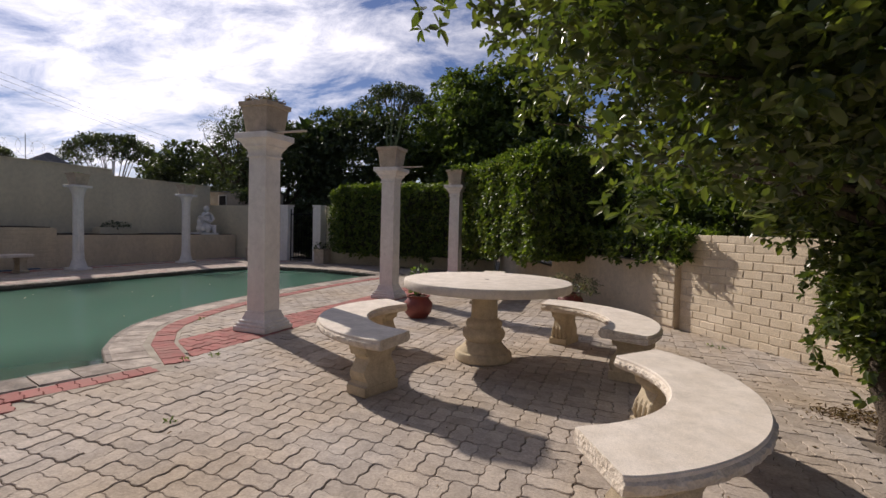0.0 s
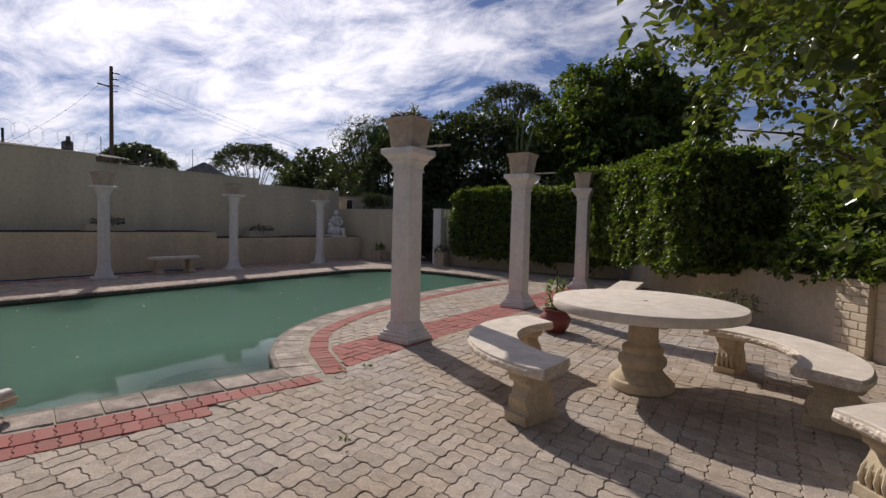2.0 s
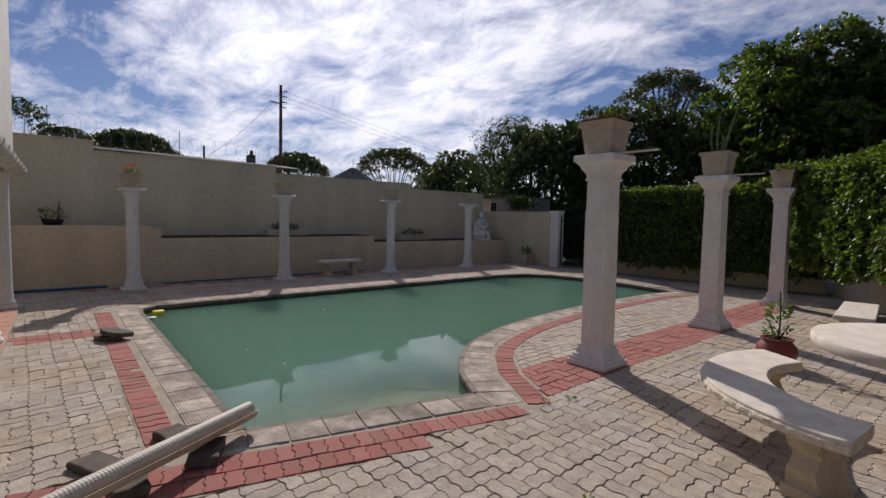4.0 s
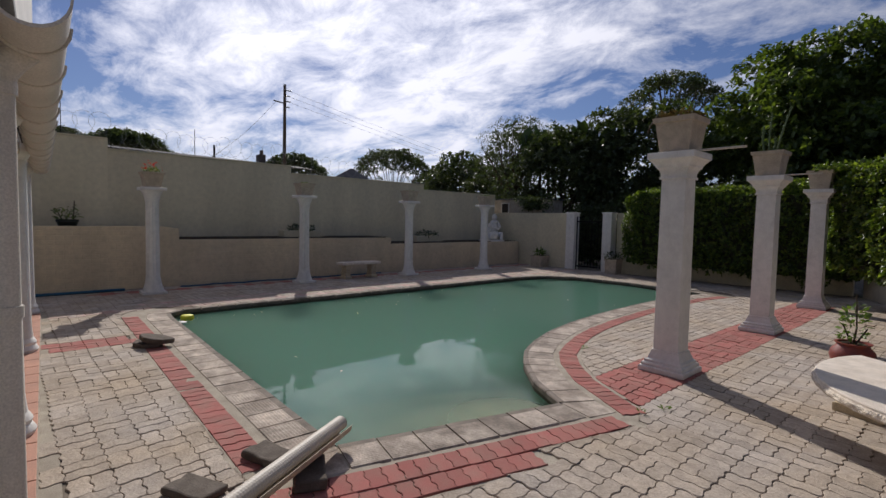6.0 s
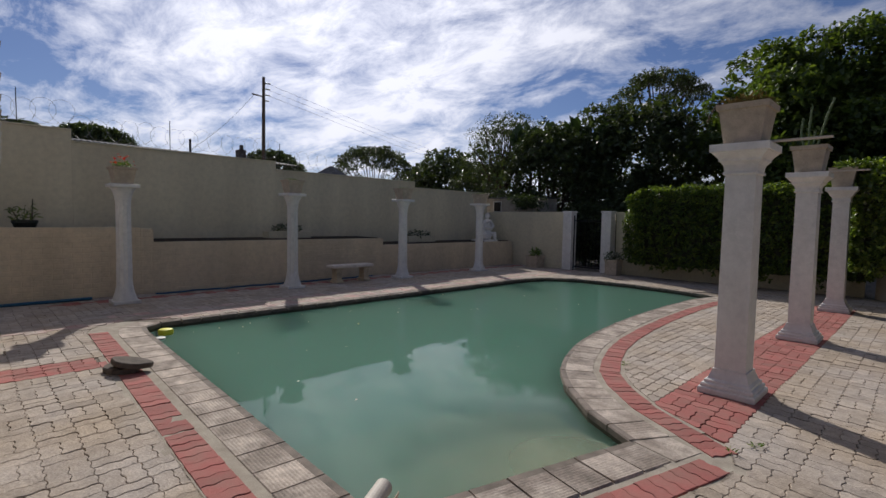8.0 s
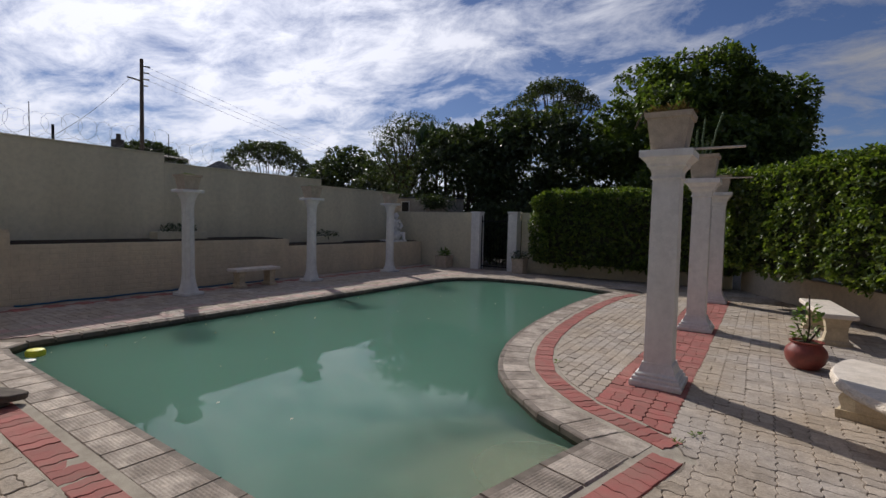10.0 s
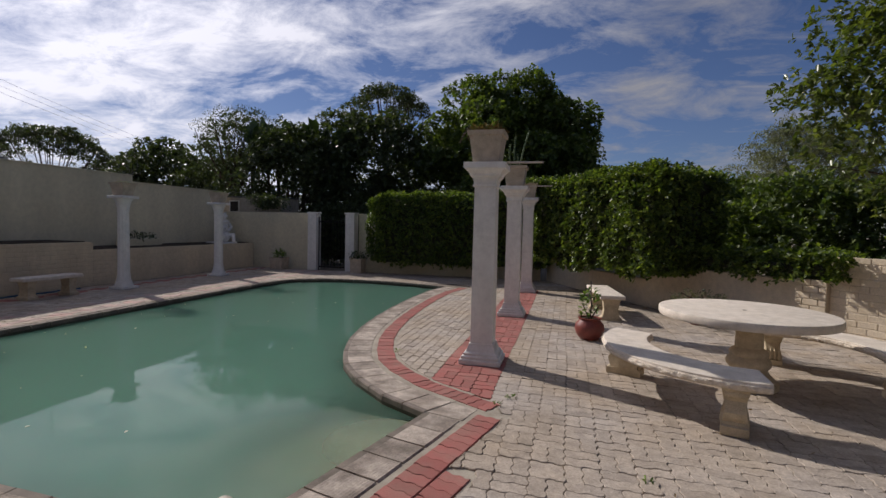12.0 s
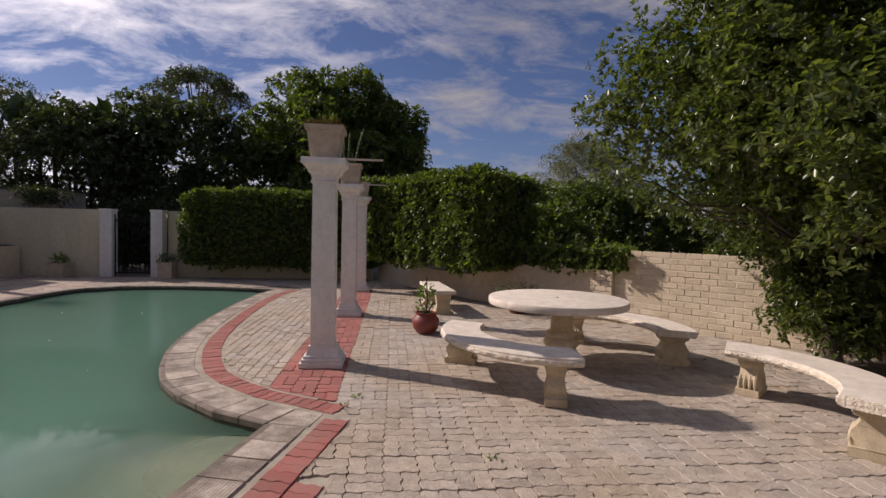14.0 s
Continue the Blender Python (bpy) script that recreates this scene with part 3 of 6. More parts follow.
def build_brick_wall():
    d, L = WDIR, 5.2
    start = WA + d * 0.46
    n = Vector((d.y, -d.x))  # towards the table
    if n.dot(Vector((-3, 6)) - WA) < 0:
        n = -n
    H, bl, bh, j = 1.34, 0.24, 0.093, 0.011
    bm = bmesh.new()
    a, b = start, start + d * L
    prism(bm, [tuple(a), tuple(b), tuple(b - n * 0.22), tuple(a - n * 0.22)], -0.05, H - 0.012)
    w = tagged(part("wall_east", bm, "brickj"), kind="structure", label="cream painted brick garden wall with worn paint")
    bm = bmesh.new()
    a, b = WA, WA + d * 0.455
    prism(bm, [tuple(a + n * 0.08), tuple(b + n * 0.08), tuple(b - n * 0.25), tuple(a - n * 0.25)], -0.05, 0.94)
    pier = tagged(part("wall_pier", bm, "brickj"), kind="structure", label="cream painted brick pier of the garden wall")
    base = bmesh.new()
    box(base, -bl / 2, -0.014, -bh / 2, bl / 2, 0.014, bh / 2, 0.008)
    me = bpy.data.meshes.new("brick")
    base.to_mesh(me); base.free()
    me.materials.append(M["brick"])
    ang = math.atan2(d.y, d.x)
    made = 0
    for r in range(int(H / (bh + j)) + 1):
        z = r * (bh + j) + bh / 2
        if z > H:
            break
        s = -((r % 2) * 0.5) * (bl + j)
        while s < 3.4:
            c = s + bl / 2
            lo, hi = max(s, 0), min(s + bl, 3.4)
            if hi - lo > 0.05:
                p = start + d * ((lo + hi) / 2) + n * (-0.0115 + random.uniform(0, 0.006))
                o = new("brick", me)
                o.parent = w
                o.matrix_basis = pose(p.x, p.y, z + random.uniform(-0.005, 0.005), random.uniform(-2, 2), random.uniform(-1.0, 1.0), math.degrees(ang) + random.uniform(-0.6, 0.6)) @ Matrix.Diagonal(((hi - lo) / bl * random.uniform(0.985, 1.025), 1, random.uniform(0.96, 1.06), 1))
                made += 1
            s += bl + j
    for r in range(9):
        z = r * (bh + j) + bh / 2 + 0.035
        for k in range(3):
            lo, hi = ((0, 0.225, 0.455), (0, 0.11, 0.34, 0.455))[r % 2][k:k + 2] if k < (2, 3)[r % 2] else (0, 0)
            if hi - lo > 0.05:
                p = WA + d * ((lo + hi) / 2) + n * (0.084 + random.uniform(0, 0.004))
                o = new("brick", me)
                o.parent = pier
                o.matrix_basis = pose(p.x, p.y, z, 0, 0, math.degrees(ang)) @ Matrix.Diagonal(((hi - lo - j) / bl, 1, 1, 1))


# ---- things ----


def square_column(at, H=2.45, label=""):
    c = thing("column", label, "column", at, 0, "columns by the table")
    part("base", lathe(bmesh.new(), [(0.248, 0), (0.253, 0.012), (0.253, 0.05), (0.246, 0.062), (0.226, 0.066), (0.231, 0.08), (0.229, 0.096), (0.220, 0.104), (0.203, 0.108), (0.207, 0.12), (0.204, 0.134), (0.19, 0.142), (0.179, 0.15), (0.17, 0.18), (0.157, 0.212), (0.152, 0.232), (0.152, 0.245), (0.137, 0.247)], 4, square=True), "white", c)
    part("shaft", lathe(bmesh.new(), [(0.136, 0.245), (0.134, 1.3), (0.130, H - 0.29)], 4, square=True), "white", c)
    part("capital", lathe(bmesh.new(), [(0.130, H - 0.29), (0.147, H - 0.288), (0.151, H - 0.275), (0.147, H - 0.262), (0.139, H - 0.258), (0.141, H - 0.225), (0.15, H - 0.195), (0.17, H - 0.168), (0.182, H - 0.16), (0.184, H - 0.14), (0.198, H - 0.118), (0.222, H - 0.092), (0.232, H - 0.084), (0.234, H - 0.074), (0.25, H - 0.07), (0.25, H - 0.004), (0.246, H)], 4, square=True), "white", c)
    return c


def fluted_column(at, H=2.22, label=""):
    c = thing("column", label, "column", at, 0, "columns along the pool")
    prof = [(0.21, 0.05), (0.197, 0.09), (0.175, 0.15), (0.152, 0.23), (0.137, 0.33), (0.13, 0.42), (0.126, 1.0), (0.122, H - 0.42), (0.127, H - 0.32), (0.14, H - 0.23), (0.165, H - 0.15), (0.195, H - 0.095), (0.212, H - 0.065)]
    part("shaft", lathe(bmesh.new(), prof, 48, 0.10, 12, z_flute=(0.25, H - 0.25)), "white", c, smooth=True)
    part("plinth", box(bmesh.new(), -0.22, -0.22, 0, 0.22, 0.22, 0.06, 0.008), "white", c)
    part("abacus", box(bmesh.new(), -0.235, -0.235, H - 0.065, 0.235, 0.235, H, 0.012), "white", c)
    return c


def tapered_planter(at, w0, w1, h, label, turn=0, group=""):
    """A square flared planter box with a rim and soil."""
    p = thing("planter", label, "planter", at, turn, group)
    b = bmesh.new()
    lathe(b, [(w0, 0), (w0 + (w1 - w0) * 0.84, h * 0.84), (w1 + 0.012, h * 0.86), (w1 + 0.018, h), (w1 - 0.012, h), (w1 - 0.02, h - 0.03)], 4, square=True)
    part("body", b, "pot", p)
    part("soil", lathe(bmesh.new(), [(w1 - 0.022, h - 0.026), (w1 - 0.03, h - 0.015)], 4, square=True), "soil", p)
    return p


def plant(name, label, at, pts, out, size, material="succulent", wide=0.4, stems=(), category="plant"):
    p = thing(name, label, category, at)
    if stems:
        for s in stems:
            part("stem", tube(bmesh.new(), s, [0.012 * (1 - 0.5 * i / len(s)) for i in range(len(s))], 6), "bark", p, smooth=True)
    leaves("foliage", pts, material, p, size, wide, out, kind="stuff")
    return p


def arc_bench(at, turn, label, half=56, foot=43):
    """A curved cast-stone bench: a ring segment on two carved feet; turn is the way its middle faces away from its centre."""
    b = thing("curved_bench", label, "bench", at, turn, "curved benches round the table")
    r0, r1, z0, z1 = 0.83, 1.32, 0.405, 0.48
    bm = bmesh.new()
    n = 90
    sec = [(r0 + 0.035, z0 - 0.012), (r0 + 0.012, z0), (r0 + 0.002, z0 + 0.015), (r0, z0 + 0.03), (r0 + 0.003, z0 + 0.045), (r0 + 0.016, z0 + 0.055), (r0 + 0.016, z1 - 0.006), (r0 + 0.022, z1), (r1 - 0.022, z1), (r1 - 0.016, z1 - 0.006), (r1 - 0.016, z0 + 0.055), (r1 - 0.003, z0 + 0.045), (r1, z0 + 0.03), (r1 - 0.002, z0 + 0.015), (r1 - 0.012, z0), (r1 - 0.035, z0 - 0.012)]
    rings = []
    for i in range(n + 1):
        a = radians(-half + 2 * half * i / n)
        ring = []
        for k, (r, z) in enumerate(sec):
            # clipped corners at the two ends
            endness = max(0, abs(i - n / 2) - (n / 2 - 3)) / 3
            rr = r + (0.5 * (r0 + r1) - r) * 0.05 * endness ** 2
            if k in (1, 2, 3, 4, 11, 12, 13, 14):
                rr += (0.010 if k > 8 else -0.010) * noise.noise(Vector((a * 45, k * 0.9, at[0]))) + 0.008 * noise.noise(Vector((a * 16, k * 0.5, 3)))
            ae = a + (math.copysign(0.012 * noise.noise(Vector((k * 0.9, r * 14, at[1]))), a) if i in (0, n) else 0)
            ring.append(bm.verts.new((rr * math.cos(ae), rr * math.sin(ae), z)))
        rings.append(ring)
    m = len(sec)
    for p, q in zip(rings, rings[1:]):
        for k in range(m):
            bm.faces.new((p[k], p[(k + 1) % m], q[(k + 1) % m], q[k]))
    bm.faces.new(rings[0][::-1]); bm.faces.new(rings[-1])
    bmesh.ops.recalc_face_normals(bm, faces=bm.faces)
    seat = part("seat", bm, "stone", b)
    seat.data.materials.append(M["stone_rough"])
    for f in seat.data.polygons:
        if f.center.z < z1 - 0.022:
            f.material_index = 1
    for a in (-foot, foot):
        prof = [(0.185, 0), (0.19, 0.02), (0.19, 0.075), (0.155, 0.085), (0.15, 0.11), (0.172, 0.15), (0.178, 0.19), (0.15, 0.235), (0.122, 0.28), (0.13, 0.315), (0.165, 0.35), (0.178, 0.38), (0.175, 0.405)]
        f = bmesh.new()
        rings = []
        for hw, z in prof:
            th = 0.105 if z < 0.08 else 0.088 + 0.012 * math.sin(z * 20)
            pts = []
            for sx, sy in ((-1, -1), (-0.33, -1.12), (0.33, -1.12), (1, -1), (1, 1), (0.33, 1.12), (-0.33, 1.12), (-1, 1)):
                if z < 0.08:
                    sy = max(-1, min(1, sy))
                pts.append(f.verts.new((sx * hw, sy * th, z)))
            rings.append(pts)
        for p, q in zip(rings, rings[1:]):
            for k in range(8):
                f.faces.new((p[k], p[(k + 1) % 8], q[(k + 1) % 8], q[k]))
        f.faces.new(rings[0][::-1]); f.faces.new(rings[-1])
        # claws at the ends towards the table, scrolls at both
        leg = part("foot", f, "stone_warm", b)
        c = 1.09
        leg.matrix_basis = pose(c * math.cos(radians(a)), c * math.sin(radians(a)), 0, 0, 0, a)
        for s in (-1, 1):
            for t in (-0.065, -0.022, 0.022, 0.065) if s < 0 else ():
                cl = bmesh.new()
                tube(cl, [(s * 0.125, t, 0.25), (s * 0.165, t, 0.2), (s * 0.18, t * 1.1, 0.13), (s * 0.165, t * 1.1, 0.08)], [0.006, 0.014, 0.017, 0.012], 8)
                part("claw", cl, "stone_warm", leg, smooth=True)
            scroll = bmesh.new()
            tube(scroll, [(s * 0.145, -0.085, 0.345), (s * 0.15, 0, 0.35), (s * 0.145, 0.085, 0.345)], [0.03, 0.036, 0.03], 10)
            part("scroll", scroll, "stone_warm", leg, smooth=True)
    return b


def stone_table(at):
    t = thing("round_table", "round cream cast-stone garden table on a turned pedestal", "table", at)
    part("tabletop", lathe(bmesh.new(), [(0.84, 0.722), (0.866, 0.728), (0.876, 0.742), (0.878, 0.802), (0.870, 0.814), (0.853, 0.818)], 72), "stone", t, smooth=True)
    prof = [(0.28, 0), (0.293, 0.015), (0.295, 0.065), (0.283, 0.09), (0.255, 0.10), (0.25, 0.115), (0.215, 0.15), (0.19, 0.185), (0.178, 0.20), (0.19, 0.215), (0.215, 0.245), (0.22, 0.285), (0.205, 0.315), (0.185, 0.33), (0.178, 0.345), (0.188, 0.36), (0.19, 0.385), (0.175, 0.41), (0.15, 0.425), (0.135, 0.44), (0.14, 0.455), (0.137, 0.47), (0.132, 0.6), (0.135, 0.665), (0.185, 0.69), (0.2, 0.722)]
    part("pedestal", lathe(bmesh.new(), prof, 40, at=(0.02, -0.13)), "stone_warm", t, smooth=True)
    part("umbrella_hole", lathe(bmesh.new(), [(0.022, 0.8175), (0.022, 0.8195)], 16), "soil", t, "dark hole")
    return t


def round_pot(at, r, h, material, label):
    p = thing("flower_pot", label, "pot", at)
    prof = [(r * 0.6, 0), (r * 0.66, 0.01), (r * 0.9, h * 0.25), (r, h * 0.5), (r * 0.95, h * 0.7), (r * 0.72, h * 0.88), (r * 0.7, h * 0.92), (r * 0.82, h * 0.98), (r * 0.82, h), (r * 0.68, h), (r * 0.66, h * 0.93)]
    part("body", lathe(bmesh.new(), prof, 32), material, p, smooth=True)
    part("soil", lathe(bmesh.new(), [(r * 0.64, h * 0.93), (r * 0.6, h * 0.95)], 20), "soil", p)
    return p


def branch_line(a, b, sag=0.1, n=6, seed=0):
    a, b = Vector(a), Vector(b)
    r = random.Random(seed)
    L = (b - a).length
    return [a.lerp(b, i / n) + Vector((r.uniform(-1, 1), r.uniform(-1, 1), r.uniform(-1, 1))) * L * 0.05 * (0 < i < n) + Vector((0, 0, sag * math.sin(math.pi * i / n))) for i in range(n + 1)]


def tree(name, label, at, trunk_h, trunk_r, centres, radii, per, leaf, size, wide=0.45, flat=0.75, droop=0.3, limbs=14, lean=(0, 0), whorl=0):
    t = thing(name, label, "tree", at)
    A = Vector(at)
    b = bmesh.new()
    top = Vector((lean[0], lean[1], trunk_h))
    tube(b, branch_line((0, 0, -0.05), top, 0, 6, 3), [trunk_r * (1 - 0.08 * i) for i in range(7)], 10)
    part("trunk", b, "bark", t, smooth=True)
    step = max(1, len(centres) // limbs)
    for i, c in enumerate(centres[::step]):
        e = Vector(c) - A
        part("limb", tube(bmesh.new(), branch_line(top * 0.92, e, 0.1, 5, i), [trunk_r * 0.32 * (1 - 0.17 * k) for k in range(6)], 6), "bark", t, smooth=True)
    pts, out = clumps([np.array(Vector(c) - A) for c in centres], radii, per, flat)
    leaves("crown", pts, leaf, t, size, wide, out, droop, kind="stuff", whorl=whorl)
    return t


def lumps_in(c, r, n, size, shell=0.55):
    """Centres and sizes of lumps that fill an ellipsoid unevenly."""
    cs, rs = [], []
    for _ in range(n):
        d = rng.normal(size=3); d /= np.linalg.norm(d)
        k = rng.uniform(shell, 0.98)
        cs.append(tuple(np.array(c) + d * k * np.array(r)))
        rs.append(size * rng.uniform(0.6, 1.25))
    return cs, rs


def hedge_box(label, x0, x1, y0, y1, z0, z1, per, size, turn=0, at=(0, 0, 0), leaf="hedge"):
    """A clipped hedge: leaves over its uneven faces, and a solid core coloured as inner shade."""
    h = thing("hedge", label, "hedge", at, turn)
    pts, out = [], []
    faces = [((x0, x1), (y0, y0), (z0, z1), (0, -1, 0)), ((x0, x1), (y1, y1), (z0, z1), (0, 1, 0)), ((x0, x1), (y0, y1), (z1, z1), (0, 0, 1)), ((x0, x0), (y0, y1), (z0, z1), (-1, 0, 0)), ((x1, x1), (y0, y1), (z0, z1), (1, 0, 0))]
    for fx, fy, fz, n in faces:
        area = max(fx[1] - fx[0], 1 if n[0] else 0.01) * 1.0
        dims = [fx[1] - fx[0], fy[1] - fy[0], fz[1] - fz[0]]
        area = np.prod([d for d, k in zip(dims, n) if not k])
        k = int(area * per * (0.35 if n == (0, 1, 0) else 1))
        p = np.stack([rng.uniform(*f, k) if f[0] != f[1] else np.full(k, f[0]) for f in (fx, fy, fz)], axis=1)
        nn = np.tile(np.array(n, float), (k, 1))
        wob = np.array([noise.noise(Vector((q[0] * 1.6 + 5, q[1] * 1.6, q[2] * 1.8))) * 0.19 + noise.noise(Vector(q * 4.2)) * 0.11 for q in p])
        p += nn * (wob[:, None] - rng.uniform(0, 0.16, k)[:, None])
        if n[2] == 0:
            rag = np.array([noise.noise(Vector((q[0] * 1.3, q[1] * 1.3, 9))) for q in p]) * 0.25
            low = np.clip(1 - (p[:, 2] - z0) / 0.6, 0, 1)
            p[:, 2] -= low * rag
        # round the upper and end edges, ragged below
        c = np.array(((x0 + x1) / 2, (y0 + y1) / 2, (z0 + z1) / 2))
        half = np.array(dims and (x1 - x0, y1 - y0, z1 - z0)) / 2
        q = (p - c) / half
        m = np.sort(np.abs(q), axis=1)[:, 1]
        p = c + (p - c) * (1 - 0.13 * np.clip((m - 0.8) / 0.2, 0, 1))[:, None] * np.array((1, 1, 1))
        pts.append(p); out.append(nn)
    pts, out = np.concatenate(pts), np.concatenate(out)
    leaves("foliage", pts, leaf, h, size, 0.6, out, 0.1, kind="stuff", whorl=5)
    # solid box whose dark colour stands for the shade behind the leaves
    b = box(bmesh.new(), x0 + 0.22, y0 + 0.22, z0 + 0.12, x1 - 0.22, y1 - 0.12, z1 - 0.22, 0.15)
    part("inner_mass", b, "hedge_core", h, "solid dark core coloured as the shade inside the hedge")
    return h


build_setting()
build_walls()

# ---- the table and its benches ----
stone_table((-3.175, 6.27, 0))
arc_bench((-3.385, 5.84, 0), 207, "curved cream cast-stone bench on carved feet, part shaded by the column", 58, 47)
arc_bench((-2.78, 6.28, 0), 32, "curved cream cast-stone bench on carved feet beside the brick wall")
arc_bench((-2.35, 4.27, 0), -4.5, "curved cream cast-stone bench with a pale worn seat, on lion feet")

# ---- columns and what stands on them ----


def spray(n, r, h, base=0.0):
    """Points and ways out for a tuft of n leaves."""
    a, k = rng.uniform(0, 2 * math.pi, n), rng.uniform(0, 1, n) ** 0.5
    z = rng.uniform(0, 1, n)
    p = np.stack([np.cos(a) * r * k, np.sin(a) * r * k, base + z * h * (1.1 - k * 0.5)], axis=1)
    o = np.stack([np.cos(a), np.sin(a), np.full(n, 0.6)], axis=1)
    return p, o


for i, y in enumerate((6.2, 9.57, 13.12)):
    square_column((-6.1, y, 0), 2.45, "white painted square column with moulded base and cap, on red paving")
    pl = tapered_planter((-6.1, y, 2.45), 0.155, 0.205, 0.38, "weathered sandstone planter on top of a white square column", 0, "planters on the square columns")
    if i < 2:
        s = thing("wooden_slat", "pale thin wooden slat under the planter", "slat", (-6.1, y, 2.45))
        part("board", box(bmesh.new(), 0.2, -0.10, 0.0, 0.68, -0.05, 0.018, 0.002), "plastic", s)
p, o = spray(420, 0.20, 0.09)
plant("dry_grass", "dry straggling weeds in a planter on a column", (-6.1, 6.2, 2.82), p, o, 0.075, "dry", 0.10, [[(-0.15, -0.05, 0), (-0.24, -0.08, 0.06), (-0.30, -0.10, -0.04), (-0.33, -0.1, -0.12)], [(-0.15, 0.0, 0), (-0.22, 0.02, 0.05), (-0.27, 0.03, -0.05)]])
p, o = spray(90, 0.07, 0.22)
plant("green_weed", "small green weed among the dry grass on a column", (-6.05, 6.22, 2.82), p, o, 0.06, "succulent", 0.3)
c = thing("cactus", "tall thin branching green cactus in a planter on a column", "cactus", (-6.1, 9.57, 2.82))
for k, line in enumerate(([(-0.09, 0, 0), (-0.13, 0, 0.22), (-0.12, 0.02, 0.42)], [(-0.03, 0, 0), (-0.04, 0.02, 0.3), (-0.02, 0.02, 0.60)], [(0.07, 0, 0), (0.11, 0, 0.2), (0.16, 0.03, 0.45), (0.23, 0.03, 0.68)], [(0.0, 0.05, 0), (0.03, 0.08, 0.14), (0.02, 0.09, 0.25)])):
    fine = [p_ for a_, b_ in zip(line, line[1:]) for p_ in [Vector(a_).lerp(Vector(b_), q / 6) for q in range(6)]] + [Vector(line[-1])]
    stem = part("stem", tube(bmesh.new(), fine, [0.011 + 0.005 * (i % 2) for i in range(len(fine))], 8), "cactus", c, smooth=True)
    P = np.repeat(np.array([tuple(q) for q in fine]), 5, axis=0)
    leaves("foliage", P, "cactus", stem, 0.035, 0.4, np.concatenate([rng.normal(size=(len(P), 2)), np.full((len(P), 1), 0.6)], axis=1), 0.0, kind="stuff")
p, o = spray(300, 0.26, 0.2)
plant("creeper", "bushy creeper over a planter by the hedge", (-6.0, 13.12, 2.8), p, o, 0.08, "hedge", 0.5)

BACK_Y = (2.9, 6.3, 9.68, 12.98)
for i, y in enumerate(BACK_Y):
    fluted_column((-15.42, y, 0), 2.22, "white painted fluted round column in shade beside the pool")
    tapered_planter((-15.42, y, 2.22), 0.14, 0.195, 0.31, "pale sandstone planter on top of a fluted column", 0, "planters on the fluted columns")
    p, o = spray(60 if i else 160, 0.13, 0.05 if i else 0.14)
    plant("small_plant", "low green plant in a planter on a column", (-15.42, y, 2.51), p, o, 0.05, "succulent", 0.5)
p, o = spray(30, 0.2, 0.22, 0.06)
plant("geranium", "red flowering geranium in a planter on a column", (-15.42, 2.9, 2.51), p, o, 0.045, "flower", 0.9)


def straight_bench(at, turn, label, hl=0.62, hw=0.19, H=0.45):
    b = thing("straight_bench", label, "bench", at, turn)
    part("seat", box(bmesh.new(), -hl, -hw, H - 0.07, hl, hw, H, 0.014), "stone", b)
    for s in (-1, 1):
        f = bmesh.new()
        lathe(f, [(0.13, 0), (0.13, 0.05), (0.10, 0.08), (0.085, 0.2), (0.10, H - 0.12), (0.12, H - 0.07)], 4, square=True)
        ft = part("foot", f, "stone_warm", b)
        ft.matrix_basis = pose(s * (hl - 0.2), 0, 0) @ Matrix.Diagonal((0.8, hw / 0.15, 1, 1))
    return b


straight_bench((-15.6, 8.05, 0), 90, "plain straight stone bench between the fluted columns")
straight_bench((-4.36, 10.33, 0), 96, "straight cream cast-stone bench on waisted feet near the hedge", 0.86, 0.22, 0.48)

round_pot((-4.74, 7.95, 0), 0.22, 0.33, "redpot", "round dark red glazed pot with a green shrub")
p, o = spray(110, 0.13, 0.54, 0.02)
plant("pot_shrub", "small upright green shrub in a red pot", (-4.74, 7.95, 0.31), p, o, 0.075, "succulent", 0.6,
      [[(0, 0, -0.03), (0.02, 0.01, 0.2), (0.0, 0.02, 0.58)], [(0, 0, -0.03), (-0.06, 0.01, 0.1), (-0.11, 0.02, 0.22)], [(0, 0, -0.03), (0.07, -0.02, 0.1), (0.12, -0.02, 0.2)]])
round_pot((-2.75, 9.85, 0), 0.22, 0.30, "redpot", "dark red pot with an untidy shrub by the low wall")
p, o = spray(560, 0.48, 0.38, -0.02)
plant("untidy_shrub", "untidy half-dry shrub spilling from a red pot", (-2.75, 9.85, 0.3), p, o, 0.07, "grey_leaf", 0.35, [[(0, 0, -0.02), (0.1, 0, 0.15), (0.3, 0.0, 0.2)], [(0, 0, -0.02), (-0.1, 0.1, 0.15), (-0.3, 0.1, 0.25)]])
p, o = spray(120, 0.3, 0.2, 0.0)
plant("dry_twigs", "dry brown twigs in a pot", (-2.77, 9.83, 0.34), p, o, 0.09, "dry", 0.15)
tapered_planter((-15.1, 15.75, 0), 0.23, 0.24, 0.42, "square cream planter by the garden wall", 0)
p, o = spray(70, 0.16, 0.25)
plant("yellow_green_plant", "yellow-green spiky plant in a square planter", (-15.1, 15.75, 0.4), p, o, 0.17, "succulent", 0.25)
tapered_planter((-12.0, 15.62, 0), 0.19, 0.2, 0.5, "square cream planter beside the gate post", 0)
p, o = spray(130, 0.3, 0.3)
plant("leafy_shrub", "loose leafy shrub in a square planter", (-12.0, 15.62, 0.48), p, o, 0.09, "dark_leaf", 0.5)

